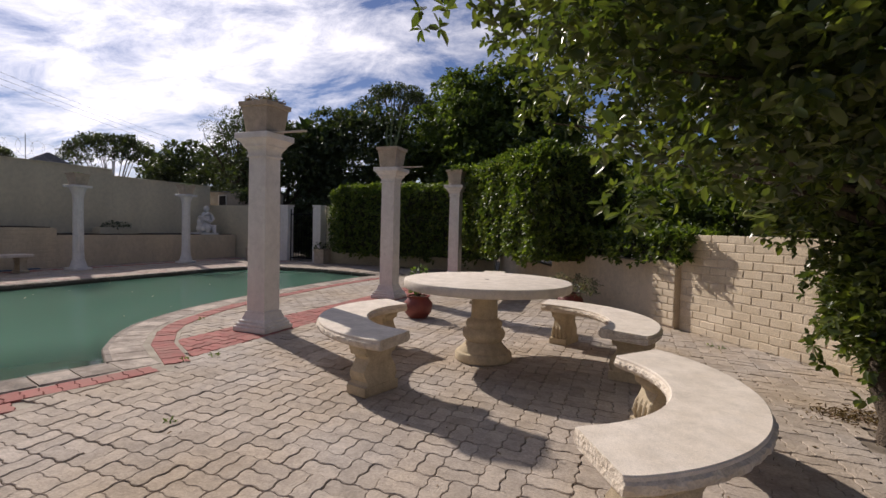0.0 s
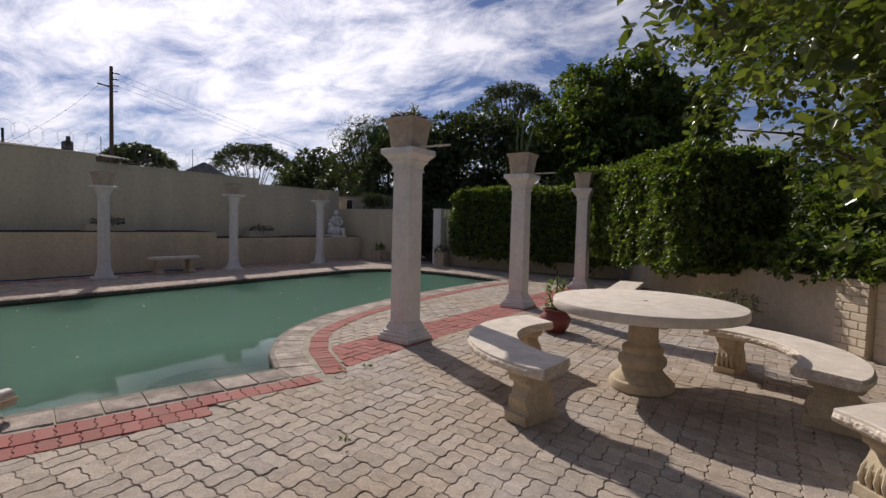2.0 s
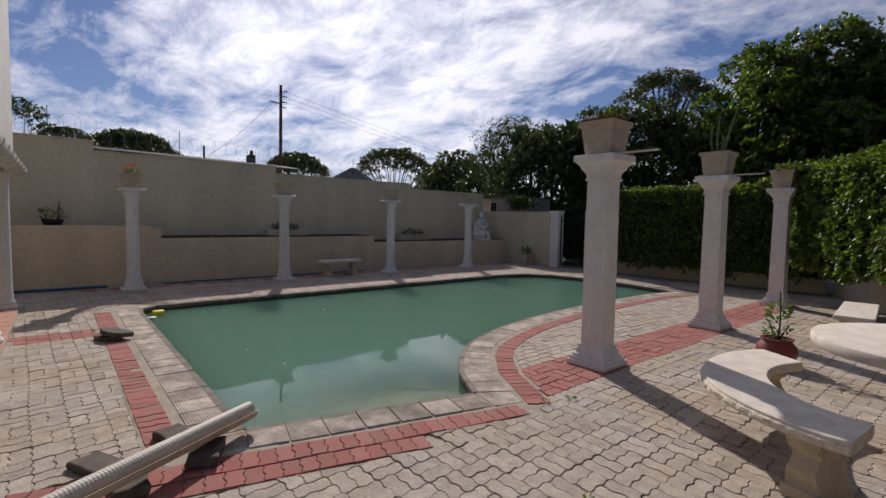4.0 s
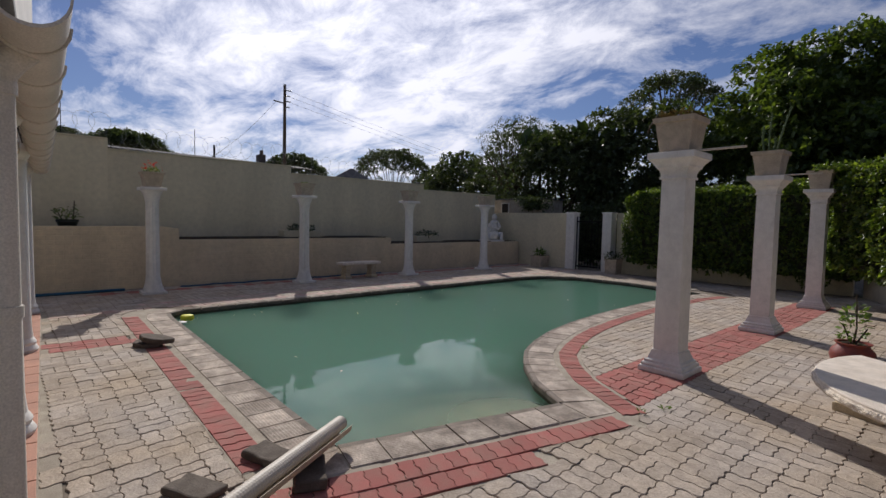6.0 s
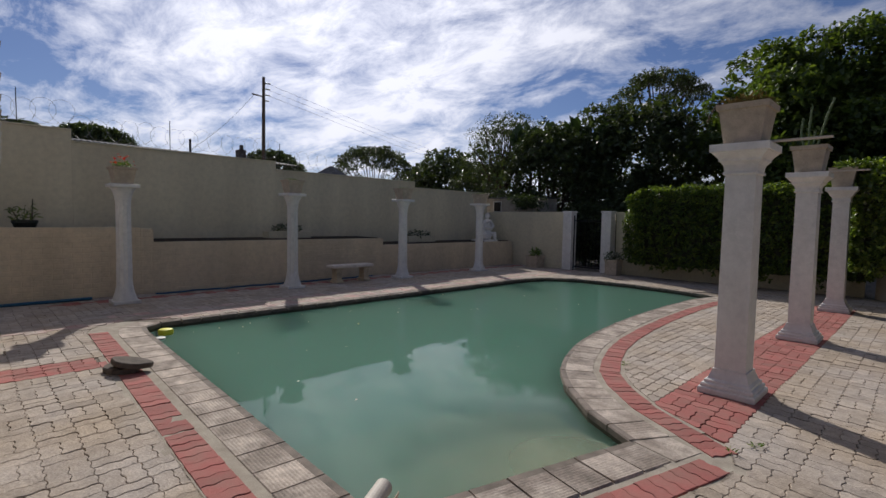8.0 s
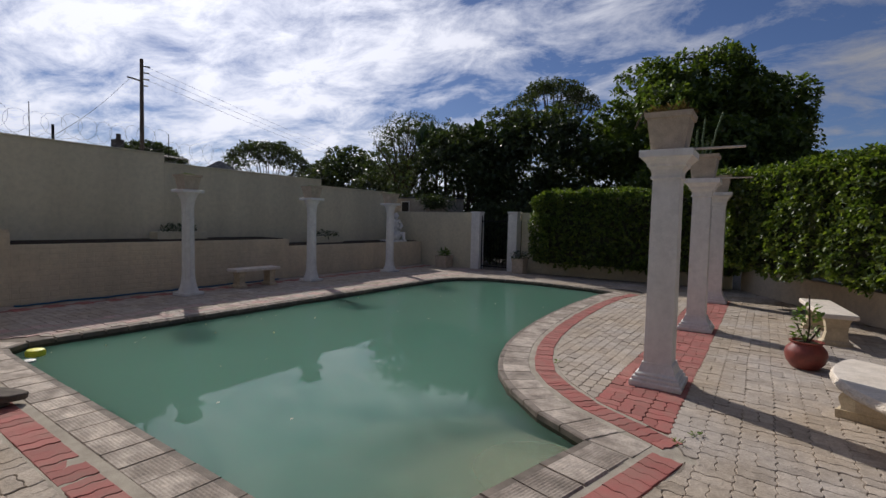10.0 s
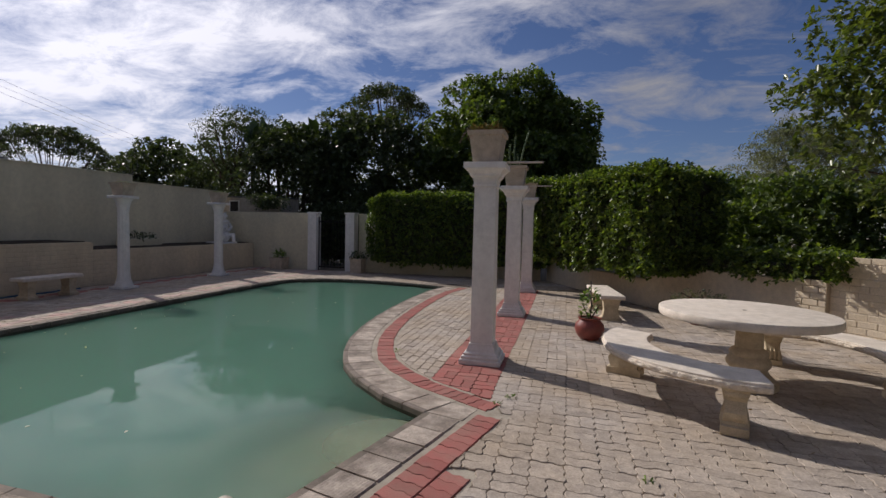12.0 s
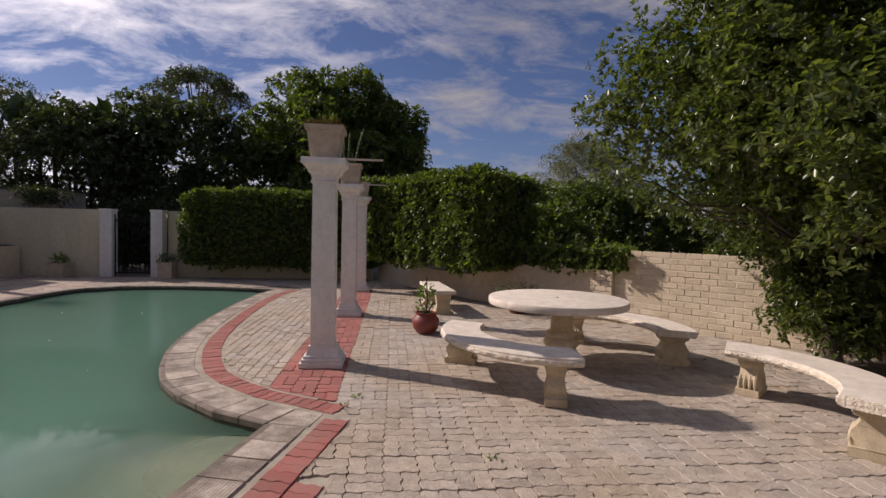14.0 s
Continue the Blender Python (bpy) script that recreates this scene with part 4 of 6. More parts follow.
# ---- gate ----
for x in (-13.87, -12.42):
    g = thing("gate_post", "white painted square gate post with a small cap", "gate post", (x, 16.02, 0))
    part("body", box(bmesh.new(), -0.17, -0.17, 0, 0.17, 0.17, 2.0, 0.01), "white", g)
    part("cap", box(bmesh.new(), -0.19, -0.19, 2.0, 0.19, 0.19, 2.05, 0.01), "white", g)
g = thing("metal_gate", "closed black iron bar gate between white posts", "gate", (-13.145, 16.02, 0))
for z in (0.12, 1.72):
    part("rail", box(bmesh.new(), -0.552, -0.015, z - 0.02, 0.552, 0.015, z + 0.02), "metal", g)
for s in (-1, 1):
    part("stile", box(bmesh.new(), s * 0.535 - 0.014, -0.016, 0.0, s * 0.535 + 0.014, 0.016, 1.9), "metal", g)
for k in range(8):
    part("bar", tube(bmesh.new(), [(-0.42 + 0.12 * k, 0, 0.08), (-0.42 + 0.12 * k, 0, 1.85)], 0.009, 6), "metal", g)

# ---- raised bed ----
s = box(bmesh.new(), -0.34, -0.40, 0, 0.34, 0.40, 0.14, 0.02)


def lobe(bm, c, r, sx=1.0, sy=1.0, sz=1.0):
    q = bmesh.ops.create_icosphere(bm, subdivisions=3, radius=r, matrix=Matrix.Translation(c) @ Matrix.Diagonal((sx, sy, sz, 1)))
    for v in q["verts"]:
        v.co += Vector((noise.noise(v.co * 9), noise.noise(v.co * 9 + Vector((7, 0, 0))), noise.noise(v.co * 9 + Vector((0, 7, 0))))) * 0.035


for c_, r_, sx_, sy_, sz_ in (((0, 0.05, 0.32), 0.24, 1.0, 1.1, 0.9), ((-0.02, 0.12, 0.62), 0.17, 0.9, 1.0, 1.3), ((0, 0.14, 0.84), 0.13, 0.9, 1.5, 0.7), ((0.02, 0.10, 1.04), 0.105, 1.0, 0.95, 1.15), ((0.1, -0.2, 0.3), 0.17, 1.1, 0.9, 1.0), ((0.08, -0.24, 0.52), 0.11, 0.9, 1.0, 1.3), ((0.1, -0.24, 0.71), 0.075, 1, 1, 1.1)):
    lobe(s, c_, r_, sx_, sy_, sz_)
tube(s, [(0.0, 0.30, 0.86), (0.1, 0.36, 0.66), (0.16, 0.18, 0.55), (0.18, -0.05, 0.6)], [0.06, 0.055, 0.05, 0.04], 10)
tube(s, [(0.0, -0.0, 0.86), (0.1, -0.14, 0.76), (0.14, -0.2, 0.62)], [0.06, 0.05, 0.04], 10)
tube(s, [(0.1, 0.18, 0.34), (0.32, 0.2, 0.38), (0.34, 0.2, 0.12)], [0.1, 0.085, 0.06], 10)
st = part("statue", s, "white", None, "", True)
st.location = (-16.95, 15.05, 0.80)
tagged(st, "white painted garden statue on the raised bed", "statue")
for y, h in ((7.15, 0.3), (12.0, 0.3)):
    t = thing("trough", "low brick trough on the raised bed", "trough", (-17.35, y, 0.98 if y < 9 else 0.8))
    part("body", box(bmesh.new(), -0.2, -0.62, 0, 0.2, 0.62, h, 0.02), "wall", t)
    p, o = spray(200, 0.4, 0.22)
    plant("bed_plant", "sparse dark plant in a trough", (-17.35, y, (1.26 if y < 9 else 1.08)), p, o, 0.09, "dark_leaf", 0.4)
b = thing("plant_pot", "black plastic pot with a leggy plant on the raised bed", "pot", (-16.85, 1.6, 1.25))
part("body", lathe(bmesh.new(), [(0.13, 0), (0.18, 0.2), (0.2, 0.22), (0.2, 0.27), (0.17, 0.26)], 20), "blackpot", b, smooth=True)
p, o = spray(90, 0.2, 0.35)
plant("leggy_plant", "leggy plant in a black pot", (-16.85, 1.6, 1.5), p, o, 0.1, "hedge", 0.3, [[(0.05, 0.1, 0), (0.05, 0.12, 0.42)], [(0, -0.08, 0), (-0.02, -0.2, 0.25)]])

# ---- wire on the boundary wall ----
w = thing("razor_wire", "coiled razor wire on thin rods along the wall top", "razor wire", (-17.9, 0, 0))
b = bmesh.new()
turns, y0, y1 = 58, -5.5, 12.5
pts = []
for i in range(turns * 12 + 1):
    f = i / (turns * 12)
    y = y0 + (y1 - y0) * f
    zt = 3.45 if y < 2.47 else 3.21 if y < 7.04 else 2.99
    a = f * turns * 2 * math.pi
    pts.append((0.04 * math.sin(a * 0.5), y + (0.27 + 0.03 * math.sin(a * 0.13)) * math.cos(a), zt + 0.3 + 0.27 * math.sin(a) + 0.04 * math.sin(a * 0.21)))
tube(b, pts, 0.003, 4)
part("coil", b, "wire", w)
for y in (-4, -1, 1.6, 4.4, 7.2, 9.8, 12.3):
    zt = 3.45 if y < 2.47 else 3.21 if y < 7.04 else 2.99 if y < 12.2 else 2.79
    part("rod", tube(bmesh.new(), [(0, y, zt - 0.05), (0, y, zt + 0.72)], 0.009, 6), "metal", w)

# ---- pole and far things ----
p_ = thing("utility_pole", "tall weathered wooden utility pole with cross bars and wires", "utility pole", (-29.9, 12.2, 0))
part("pole", tube(bmesh.new(), [(0, 0, -0.05), (0, 0, 4.4), (0.05, 0, 8.9)], [0.12, 0.10, 0.075], 12), "pole", p_, smooth=True)
for z, L in ((8.6, 0.35), (8.3, 0.3), (8.0, 0.3), (7.7, 0.25)):
    part("insulator", tube(bmesh.new(), [(0, 0, z), (0.12, L, z)], 0.035, 6), "metal", p_)
part("crossbar", tube(bmesh.new(), [(0, 0, 7.9), (0, -0.6, 7.95)], 0.04, 6), "pole", p_)
for k, (z, e) in enumerate(((8.6, (-20, 60, 9.5)), (8.3, (-20, 60, 9.1)), (8.0, (-20, 60, 8.7)), (7.9, (4.9, -5.7, 3.7)))):
    q = [(Vector((0, 0.3 if k < 3 else -0.5, z)).lerp(Vector(e), t / 10) - Vector((0, 0, (1.6 if k < 3 else 0.25) * math.sin(math.pi * t / 10)))) for t in range(11)]
    part("wire", tube(bmesh.new(), q, 0.007, 4), "metal", p_)


def far_house(at, turn, sx, sy, wall_h, roof_h, label, chimney=None):
    h = thing("far_house", label, "house", at, turn)
    part("wall", box(bmesh.new(), -sx, -sy, -0.05, sx, sy, wall_h), "wall", h)
    bm = bmesh.new()
    e = 0.4
    lo = [bm.verts.new((x, y, wall_h)) for x, y in ((-sx - e, -sy - e), (sx + e, -sy - e), (sx + e, sy + e), (-sx - e, sy + e))]
    r = max(0.05, sx - sy)
    hi = [bm.verts.new((-r, 0, wall_h + roof_h)), bm.verts.new((r, 0, wall_h + roof_h))]
    for f in ((lo[0], lo[1], hi[1], hi[0]), (lo[1], lo[2], hi[1]), (lo[2], lo[3], hi[0], hi[1]), (lo[3], lo[0], hi[0]), (lo[3], lo[2], lo[1], lo[0])):
        bm.faces.new(f)
    part("roof", bm, "roof", h)
    if chimney:
        part("chimney", box(bmesh.new(), chimney[0] - 0.12, chimney[1] - 0.14, wall_h, chimney[0] + 0.12, chimney[1] + 0.14, chimney[2], 0.02), "wall", h)
    return h


nh = thing("neighbouring_house", "low neighbouring house with a long grey corrugated roof behind the wall", "house", (-24.0, 4.2, 0))
part("wall", box(bmesh.new(), -2.6, -2.6, -0.05, 2.4, 4.4, 3.1), "wall", nh)
bm = bmesh.new()
nw = 112
rows_ = []
for i in range(nw + 1):
    y = -2.3 + 7.0 * i / nw
    dz = 0.022 if i % 2 else 0.0
    hz = 3.70 - 0.018 * (i / nw) * 7
    rows_.append([bm.verts.new((q, y, z + dz)) for q, z in ((4.0, hz - 0.2), (2.6, hz), (-3.0, hz - 0.5))])
for p, q in zip(rows_, rows_[1:]):
    for k in (0, 1):
        bm.faces.new((p[k], q[k], q[k + 1], p[k + 1]))
bmesh.ops.recalc_face_normals(bm, faces=bm.faces)
bmesh.ops.solidify(bm, geom=bm.faces[:], thickness=0.03)
part("roof", bm, "roof", nh)
part("chimney", box(bmesh.new(), 2.1, 3.35, 3.1, 2.42, 3.6, 3.93, 0.02), "concrete", nh)
part("chimney_pot", lathe(bmesh.new(), [(0.07, 3.93), (0.06, 4.1)], 10, at=(2.26, 3.5)), "concrete", nh)
part("vent_pipe", tube(bmesh.new(), [(2.6, 1.75, 3.2), (2.6, 1.75, 4.05)], 0.035, 8), "metal", nh)
far_house((-44.0, 25.0, 0), 60, 2.3, 2.2, 4.6, 1.75, "distant house with a grey pointed roof")
gh = thing("garden_room", "small pale outbuilding with a dark window behind the garden wall", "outbuilding", (-17.75, 16.55, 0))
part("wall", box(bmesh.new(), -0.6, 0.0, -0.05, 2.2, 1.25, 2.58), "mortar", gh)
part("roof", box(bmesh.new(), -0.7, -0.06, 2.582, 2.3, 1.3, 2.62, 0.008), "roof", gh)
wn = part("window", box(bmesh.new(), 0.0, -0.012, 2.05, 0.36, 0.03, 2.43), "dark", gh, "dark window opening")
for x0, z0, x1, z1 in ((-0.04, 2.01, 0.0, 2.47), (0.36, 2.01, 0.40, 2.47), (0.0, 2.01, 0.36, 2.05), (0.0, 2.43, 0.36, 2.47)):
    part("frame", box(bmesh.new(), x0, -0.03, z0, x1, 0.02, z1, 0.004), "gutter", wn, "pale window frame")


cs, rs = lumps_in((0.3, 0.0, 0.0), (1.0, 0.1, 0.3), 34, 0.22, 0.2)
p, o = clumps(cs, rs, 900, 0.85)
plant("wall_creeper", "dark leafy creeper between the garden wall and the outbuilding", (-16.3, 16.42, 2.35), p, o, 0.1, "dark_leaf", 0.45, [[(0.2, 0, -2.3), (0.25, 0, -1), (0.3, 0, 0)]])

# ---- hedges ----
hedge_box("tall clipped dark green hedge over the garden wall", -11.6, -5.6, 15.3, 16.9, 0.3, 2.72, 1000, 0.09)
hedge_box("dark hedge across the path behind the gate", -15.5, -11.8, 17.9, 18.8, 0.1, 2.3, 600, 0.12, leaf="dark_leaf")
ANG = math.degrees(math.atan2(WDIR.y, WDIR.x))
hedge_box("large overgrown clipped hedge beyond the table", -0.1, 4.45, -1.0, 0.9, 0.66, 3.0, 1150, 0.088, ANG, (WA.x - WDIR.x * 6.2, WA.y - WDIR.y * 6.2, 0))
hedge_box("low trailing hedge on top of the garden wall", 3.3, 6.95, -0.28, 0.5, 0.9, 1.40, 900, 0.085, ANG, (WA.x - WDIR.x * 6.2, WA.y - WDIR.y * 6.2, 0))

# ---- trees ----


def canopy_ok(c, r):
    """Keeps the lumps off the walk, and the crown's underside rising towards its open side."""
    low = 1.2 + 0.8 * max(0.0, min(1.0, (-c[0] - 0.8) / 2.0))
    return c[2] - r * 0.9 > low and math.hypot(c[0] + 1.8, c[1] - 1.2) > r + 1.75


cs, rs = lumps_in((0.25, 5.2, 3.2), (3.05, 3.05, 2.4), 560, 0.5, 0.35)
keep = [(c, r) for c, r in zip(cs, rs) if canopy_ok(c, r)]
for k in range(26):
    f = 0.06 + 0.94 * k / 25
    c = (-2.7 + 2.6 * f + rng.uniform(-0.1, 0.1), 3.15 + 1.4 * f + rng.uniform(-0.15, 0.15), 2.45 - 0.75 * f + rng.uniform(-0.1, 0.25))
    keep.append((c, 0.24))
for c0, sp, k0 in (((0.12, 5.8, 1.0), (0.55, 0.6, 0.9), 80), ((0.55, 5.3, 1.0), (0.6, 0.6, 0.85), 40), ((1.5, 5.8, 1.1), (0.9, 0.9, 0.9), 30), ((-1.9, 6.0, 3.2), (1.0, 0.9, 1.2), 44)):
    for k in range(k0):
        d = rng.normal(size=3); d /= np.linalg.norm(d)
        keep.append((tuple(np.array(c0) + d * np.array(sp) * rng.uniform(0.4, 1)), 0.3))
for k in range(60):
    d = rng.normal(size=3); d /= np.linalg.norm(d)
    keep.append((tuple(np.array((-0.02, 5.36, 0.85)) + d * np.array((0.34, 0.34, 0.65)) * rng.uniform(0.5, 1)), 0.2))
for k in range(14):
    f = k / 13
    keep.append(((-1.35 + rng.uniform(-0.5, 0.5), 3.9 + rng.uniform(-0.3, 0.3), 2.2 - 0.8 * f), 0.2 - 0.06 * f))
for k in range(16):
    keep.append(((-0.42 + rng.uniform(-0.3, 0.5), 5.75 + rng.uniform(-0.35, 0.5), 1.30 + rng.uniform(-0.12, 0.25)), 0.2))
for k in range(34):
    keep.append(((rng.uniform(-1.9, -0.4), rng.uniform(3.45, 4.5), rng.uniform(1.55, 2.3)), rng.uniform(0.12, 0.2)))
tree("tree", "broad leafy garden tree with glossy leaves overhanging the benches", (-0.08, 5.38, 0), 1.5, 0.10, [c for c, r in keep], [r for c, r in keep], 1450, "leaf", 0.076, 0.56, 0.9, 0.45, 26, whorl=6)


def far_tree(label, c, r, n, size, leaf, leaf_size, per=210, wide=0.55, shell=0.55, limbs=12, h=0.6, whorl=5):
    cs, rs = lumps_in(c, r, n, size, shell)
    tree("tree", label, (c[0], c[1], 0), c[2] * h, 0.2, cs, rs, per, leaf, leaf_size, wide, 0.8, 0.15, limbs, whorl=whorl)


far_tree("large dense dark green tree behind the hedge", (-8.0, 22, 4.6), (4.2, 3.6, 3.3), 250, 0.85, "mid_leaf", 0.2, 520)
far_tree("dark evergreen tree behind the gate", (-13.9, 21, 3.9), (3.6, 2.0, 2.9), 200, 0.7, "dark_leaf", 0.2, 230)
far_tree("dark loose evergreen tree behind the boundary wall", (-20.5, 22.5, 3.9), (4.4, 2.8, 3.1), 120, 0.75, "dark_leaf", 0.19, 170)
far_tree("dense dark evergreen shrubs behind the garden wall", (-16.8, 19.2, 3.1), (3.6, 0.9, 2.5), 170, 0.6, "dark_leaf", 0.17, 260)
far_tree("thin loose olive-green tree behind the boundary wall", (-20.6, 20.5, 5.3), (2.3, 1.6, 1.8), 110, 0.45, "dark_leaf", 0.10, 420, 0.35, 0.3, 30, whorl=0)
far_tree("low dark tree beyond the boundary wall", (-27, 24, 3.6), (4.0, 2.5, 2.7), 130, 0.8, "dark_leaf", 0.26)
far_tree("silvery grey-green tree behind the low wall", (5.0, 25, 4.0), (3.2, 2.6, 2.7), 210, 0.6, "grey_leaf", 0.12, 620, 0.35, whorl=0)
far_tree("dark bushy shrubs behind the low wall", (0.8, 13.4, 1.5), (3.2, 1.6, 1.4), 150, 0.55, "mid_leaf", 0.14, 500, h=0.4)
far_tree("dark bushy tree behind the large hedge", (-1.5, 17.5, 1.9), (3.6, 2.0, 1.6), 180, 0.7, "mid_leaf", 0.17, 330, h=0.4)
far_tree("dense green shrubs behind the brick wall", (4.2, 9.6, 1.9), (2.6, 2.2, 1.8), 210, 0.6, "leaf", 0.13, 560, h=0.4)
far_tree("dark shrub behind the gate", (-13.2, 18.6, 1.4), (2.0, 0.9, 1.4), 50, 0.5, "dark_leaf", 0.15, 260, h=0.4)


def umbrella_tree(label, at, r, z0, z1, n, leaf="dark_leaf", size=0.3, per=60, limbs=16, fork=0.45):
    """A flat-crowned tree: limbs fan out from a low fork to a thin, gappy dome of leaf clumps."""
    t = thing("tree", label, "tree", at)
    f = Vector((0, 0, z0 * fork))
    part("trunk", tube(bmesh.new(), [(0, 0, -0.05), (0.1, 0, f.z * 0.5), f], [0.26, 0.2, 0.16], 8), "bark", t, smooth=True)
    cs, rs = [], []
    for k in range(n):
        a, q = rng.uniform(0, 2 * math.pi), rng.uniform(0, 1) ** 0.55
        dome = z1 - (z1 - z0) * (0.12 * rng.uniform(0, 1) + 0.85 * q ** 2.6) - 0.25
        cs.append((q * r * math.cos(a), q * r * math.sin(a), dome + rng.uniform(-0.35, 0.1) * (z1 - z0) * 0.5))
        rs.append(r * rng.uniform(0.09, 0.17))
    for k, c in enumerate(cs[:limbs]):
        e = Vector(c)
        m = f.lerp(e, 0.45) + Vector((0, 0, -0.15 * (e.z - f.z) * (e.xy.length / r)))
        pts = [f, f.lerp(m, 0.5), m, m.lerp(e, 0.55) + Vector((0, 0, 0.05)), e]
        part("limb", tube(bmesh.new(), pts, [0.085, 0.065, 0.05, 0.035, 0.02], 5), "bark", t, smooth=True)
    pts, out = clumps(cs, rs, per, 0.6)
    leaves("crown", pts, leaf, t, size, 0.5, out, 0.0, kind="stuff", whorl=4)
    return t


umbrella_tree("distant airy umbrella-shaped tree with fanned bare limbs", (-47.5, 32.3, 0), 4.2, 6.5, 9.4, 190, per=150, size=0.24, limbs=22)
umbrella_tree("distant dense dark round-topped tree", (-52.6, 23.3, 0), 3.2, 6.2, 8.3, 170, per=260)
umbrella_tree("distant broad dark dome-shaped tree beyond the neighbouring roof", (-56.6, 8.9, 0), 4.0, 7.0, 9.2, 200, per=230)
umbrella_tree("distant dark tree beside a small palm", (-52.0, 1.2, 0), 2.4, 7.3, 10.2, 90, per=130)
umbrella_tree("airy umbrella-shaped tree with loose twigs above the denser trees", (-16.2, 29.0, 0), 2.9, 8.0, 10.3, 170, "dark_leaf", 0.15, 330, 22, 0.75)
far_tree("distant low dark tree behind the boundary wall", (-46.0, 36.5, 4.4), (3.2, 2.4, 2.6), 110, 0.7, "dark_leaf", 0.26, 190)
palm = thing("palm", "small distant palm with drooping fronds", "palm", (-50.0, 3.9, 0))
part("trunk", tube(bmesh.new(), [(0, 0, -0.05), (0.1, 0, 4), (0, 0, 7.9)], [0.22, 0.16, 0.14], 8), "bark", palm, smooth=True)
for k in range(15):
    a, L_ = k * 2.4, rng.uniform(1.5, 2.1)
    rib = [Vector((math.cos(a) * L_ * q, math.sin(a) * L_ * q, 7.9 + 0.9 * q - 1.9 * q * q)) for q in (0, 0.25, 0.5, 0.75, 1)]
    fr = part("frond", tube(bmesh.new(), rib, [0.04, 0.035, 0.03, 0.02, 0.01], 5), "dark_leaf", palm)
    q = rng.uniform(0.15, 1, 60)
    P = np.stack([math.cos(a) * L_ * q, math.sin(a) * L_ * q, 7.9 + 0.9 * q - 1.9 * q * q], axis=1)
    side_ = np.where(rng.uniform(size=60) > 0.5, 1, -1)
    leaves("foliage", P, "dark_leaf", fr, 0.5, 0.12, np.stack([-math.sin(a) * side_, math.cos(a) * side_, np.full(60, -0.5)], axis=1) * 2.5, 0.2, kind="stuff")

banana = thing("wild_banana", "tall wild banana clump with upright paddle leaves", "banana plant", (-16.6, 20.0, 0))
for x in (-2.6, -2.0, -1.4, -0.9, -0.3, 0.2, 0.8, 1.4, 2.0):
    top = rng.uniform(6.0, 6.9) - 0.06 * (x + 0.5) ** 2
    y = rng.uniform(-0.5, 0.4)
    stem = part("stem", tube(bmesh.new(), [(x, y, 0), (x + 0.1, y, 2.6), (x + 0.1, y, top - 1.4)], [0.1, 0.08, 0.06], 8), "bark", banana, smooth=True)
    m_ = 13
    a = rng.uniform(-0.75, 0.75, m_)
    P = np.stack([x + 0.1 + 0.45 * a, np.full(m_, y) + rng.uniform(-0.15, 0.15, m_), top - 0.9 - rng.uniform(0, 0.9, m_)], axis=1)
    leaves("foliage", P, "paddle_leaf", stem, 0.9, 0.62, np.stack([a * 3.2, rng.normal(0, 0.8, m_), np.full(m_, 4.5)], axis=1), 0.0, kind="stuff")
cs, rs = lumps_in((1.05, 6.1, 0.85), (1.25, 0.95, 1.0), 110, 0.32, 0.4)
cs = [(x, y, max(z, 0.25)) for x, y, z in cs]
p, o = clumps(cs, rs, 900, 0.85)
plant("shrub", "dense glossy green shrub at the foot of the brick wall", (1.3, 6.05, 0), p - np.array((1.3, 6.05, 0)), o, 0.09, "leaf", 0.45, [[(0, 0, 0), (0.1, 0, 0.5), (0.3, 0.1, 1.0)], [(0, 0, 0), (-0.2, 0.1, 0.5), (-0.5, 0.0, 0.9)]])
n = 240
p = np.stack([rng.normal(-0.6, 1.5, n), rng.normal(5.0, 2.0, n), np.full(n, 0.004)], axis=1)
p = p[(p[:, 0] < 0.1) & (p[:, 0] > -5)]
o = np.stack([rng.normal(size=len(p)), rng.normal(size=len(p)), np.full(len(p), 0.25)], axis=1)
leaves("fallen_leaves", p, "dry", None, 0.035, 0.4, o, 0.0, "small dry leaves scattered on the paving", "stuff")

# ---- poolside things ----
r = thing("pool_roller", "pale ribbed plastic pool roller lying across two blocks", "roller", (-6.87, 2.40, 0.142), 0)
axis = Vector((0.49, -0.77, 0.04)).normalized()
b = bmesh.new()
tube(b, [axis * (0.011 * i) + Vector((0, 0, 0.012)) for i in range(175)], [0.050 if i % 2 else 0.0514 for i in range(175)], 20)
part("tube", b, "plastic", r, "pale ribbed tube")
side = Vector((-axis.y, axis.x, 0)).normalized()
b = bmesh.new()
rings = []
for a in (0.02, 1.95):
    c = axis * a + side * 0.022
    arc = [math.pi + math.pi * k / 12 for k in range(13)]
    sec = [(0.078, t) for t in arc] + [(0.073, t) for t in reversed(arc)]
    rings.append([b.verts.new(c + side * (q * math.cos(t)) + Vector((0, 0, 0.012 + q * math.sin(t)))) for q, t in sec])
n = len(rings[0])
for k in range(n):
    b.faces.new((rings[0][k], rings[0][(k + 1) % n], rings[1][(k + 1) % n], rings[1][k]))
b.faces.new(rings[0]); b.faces.new(rings[1][::-1])
bmesh.ops.recalc_face_normals(b, faces=b.faces)
part("channel", b, "pot", r, "cream half-round channel")
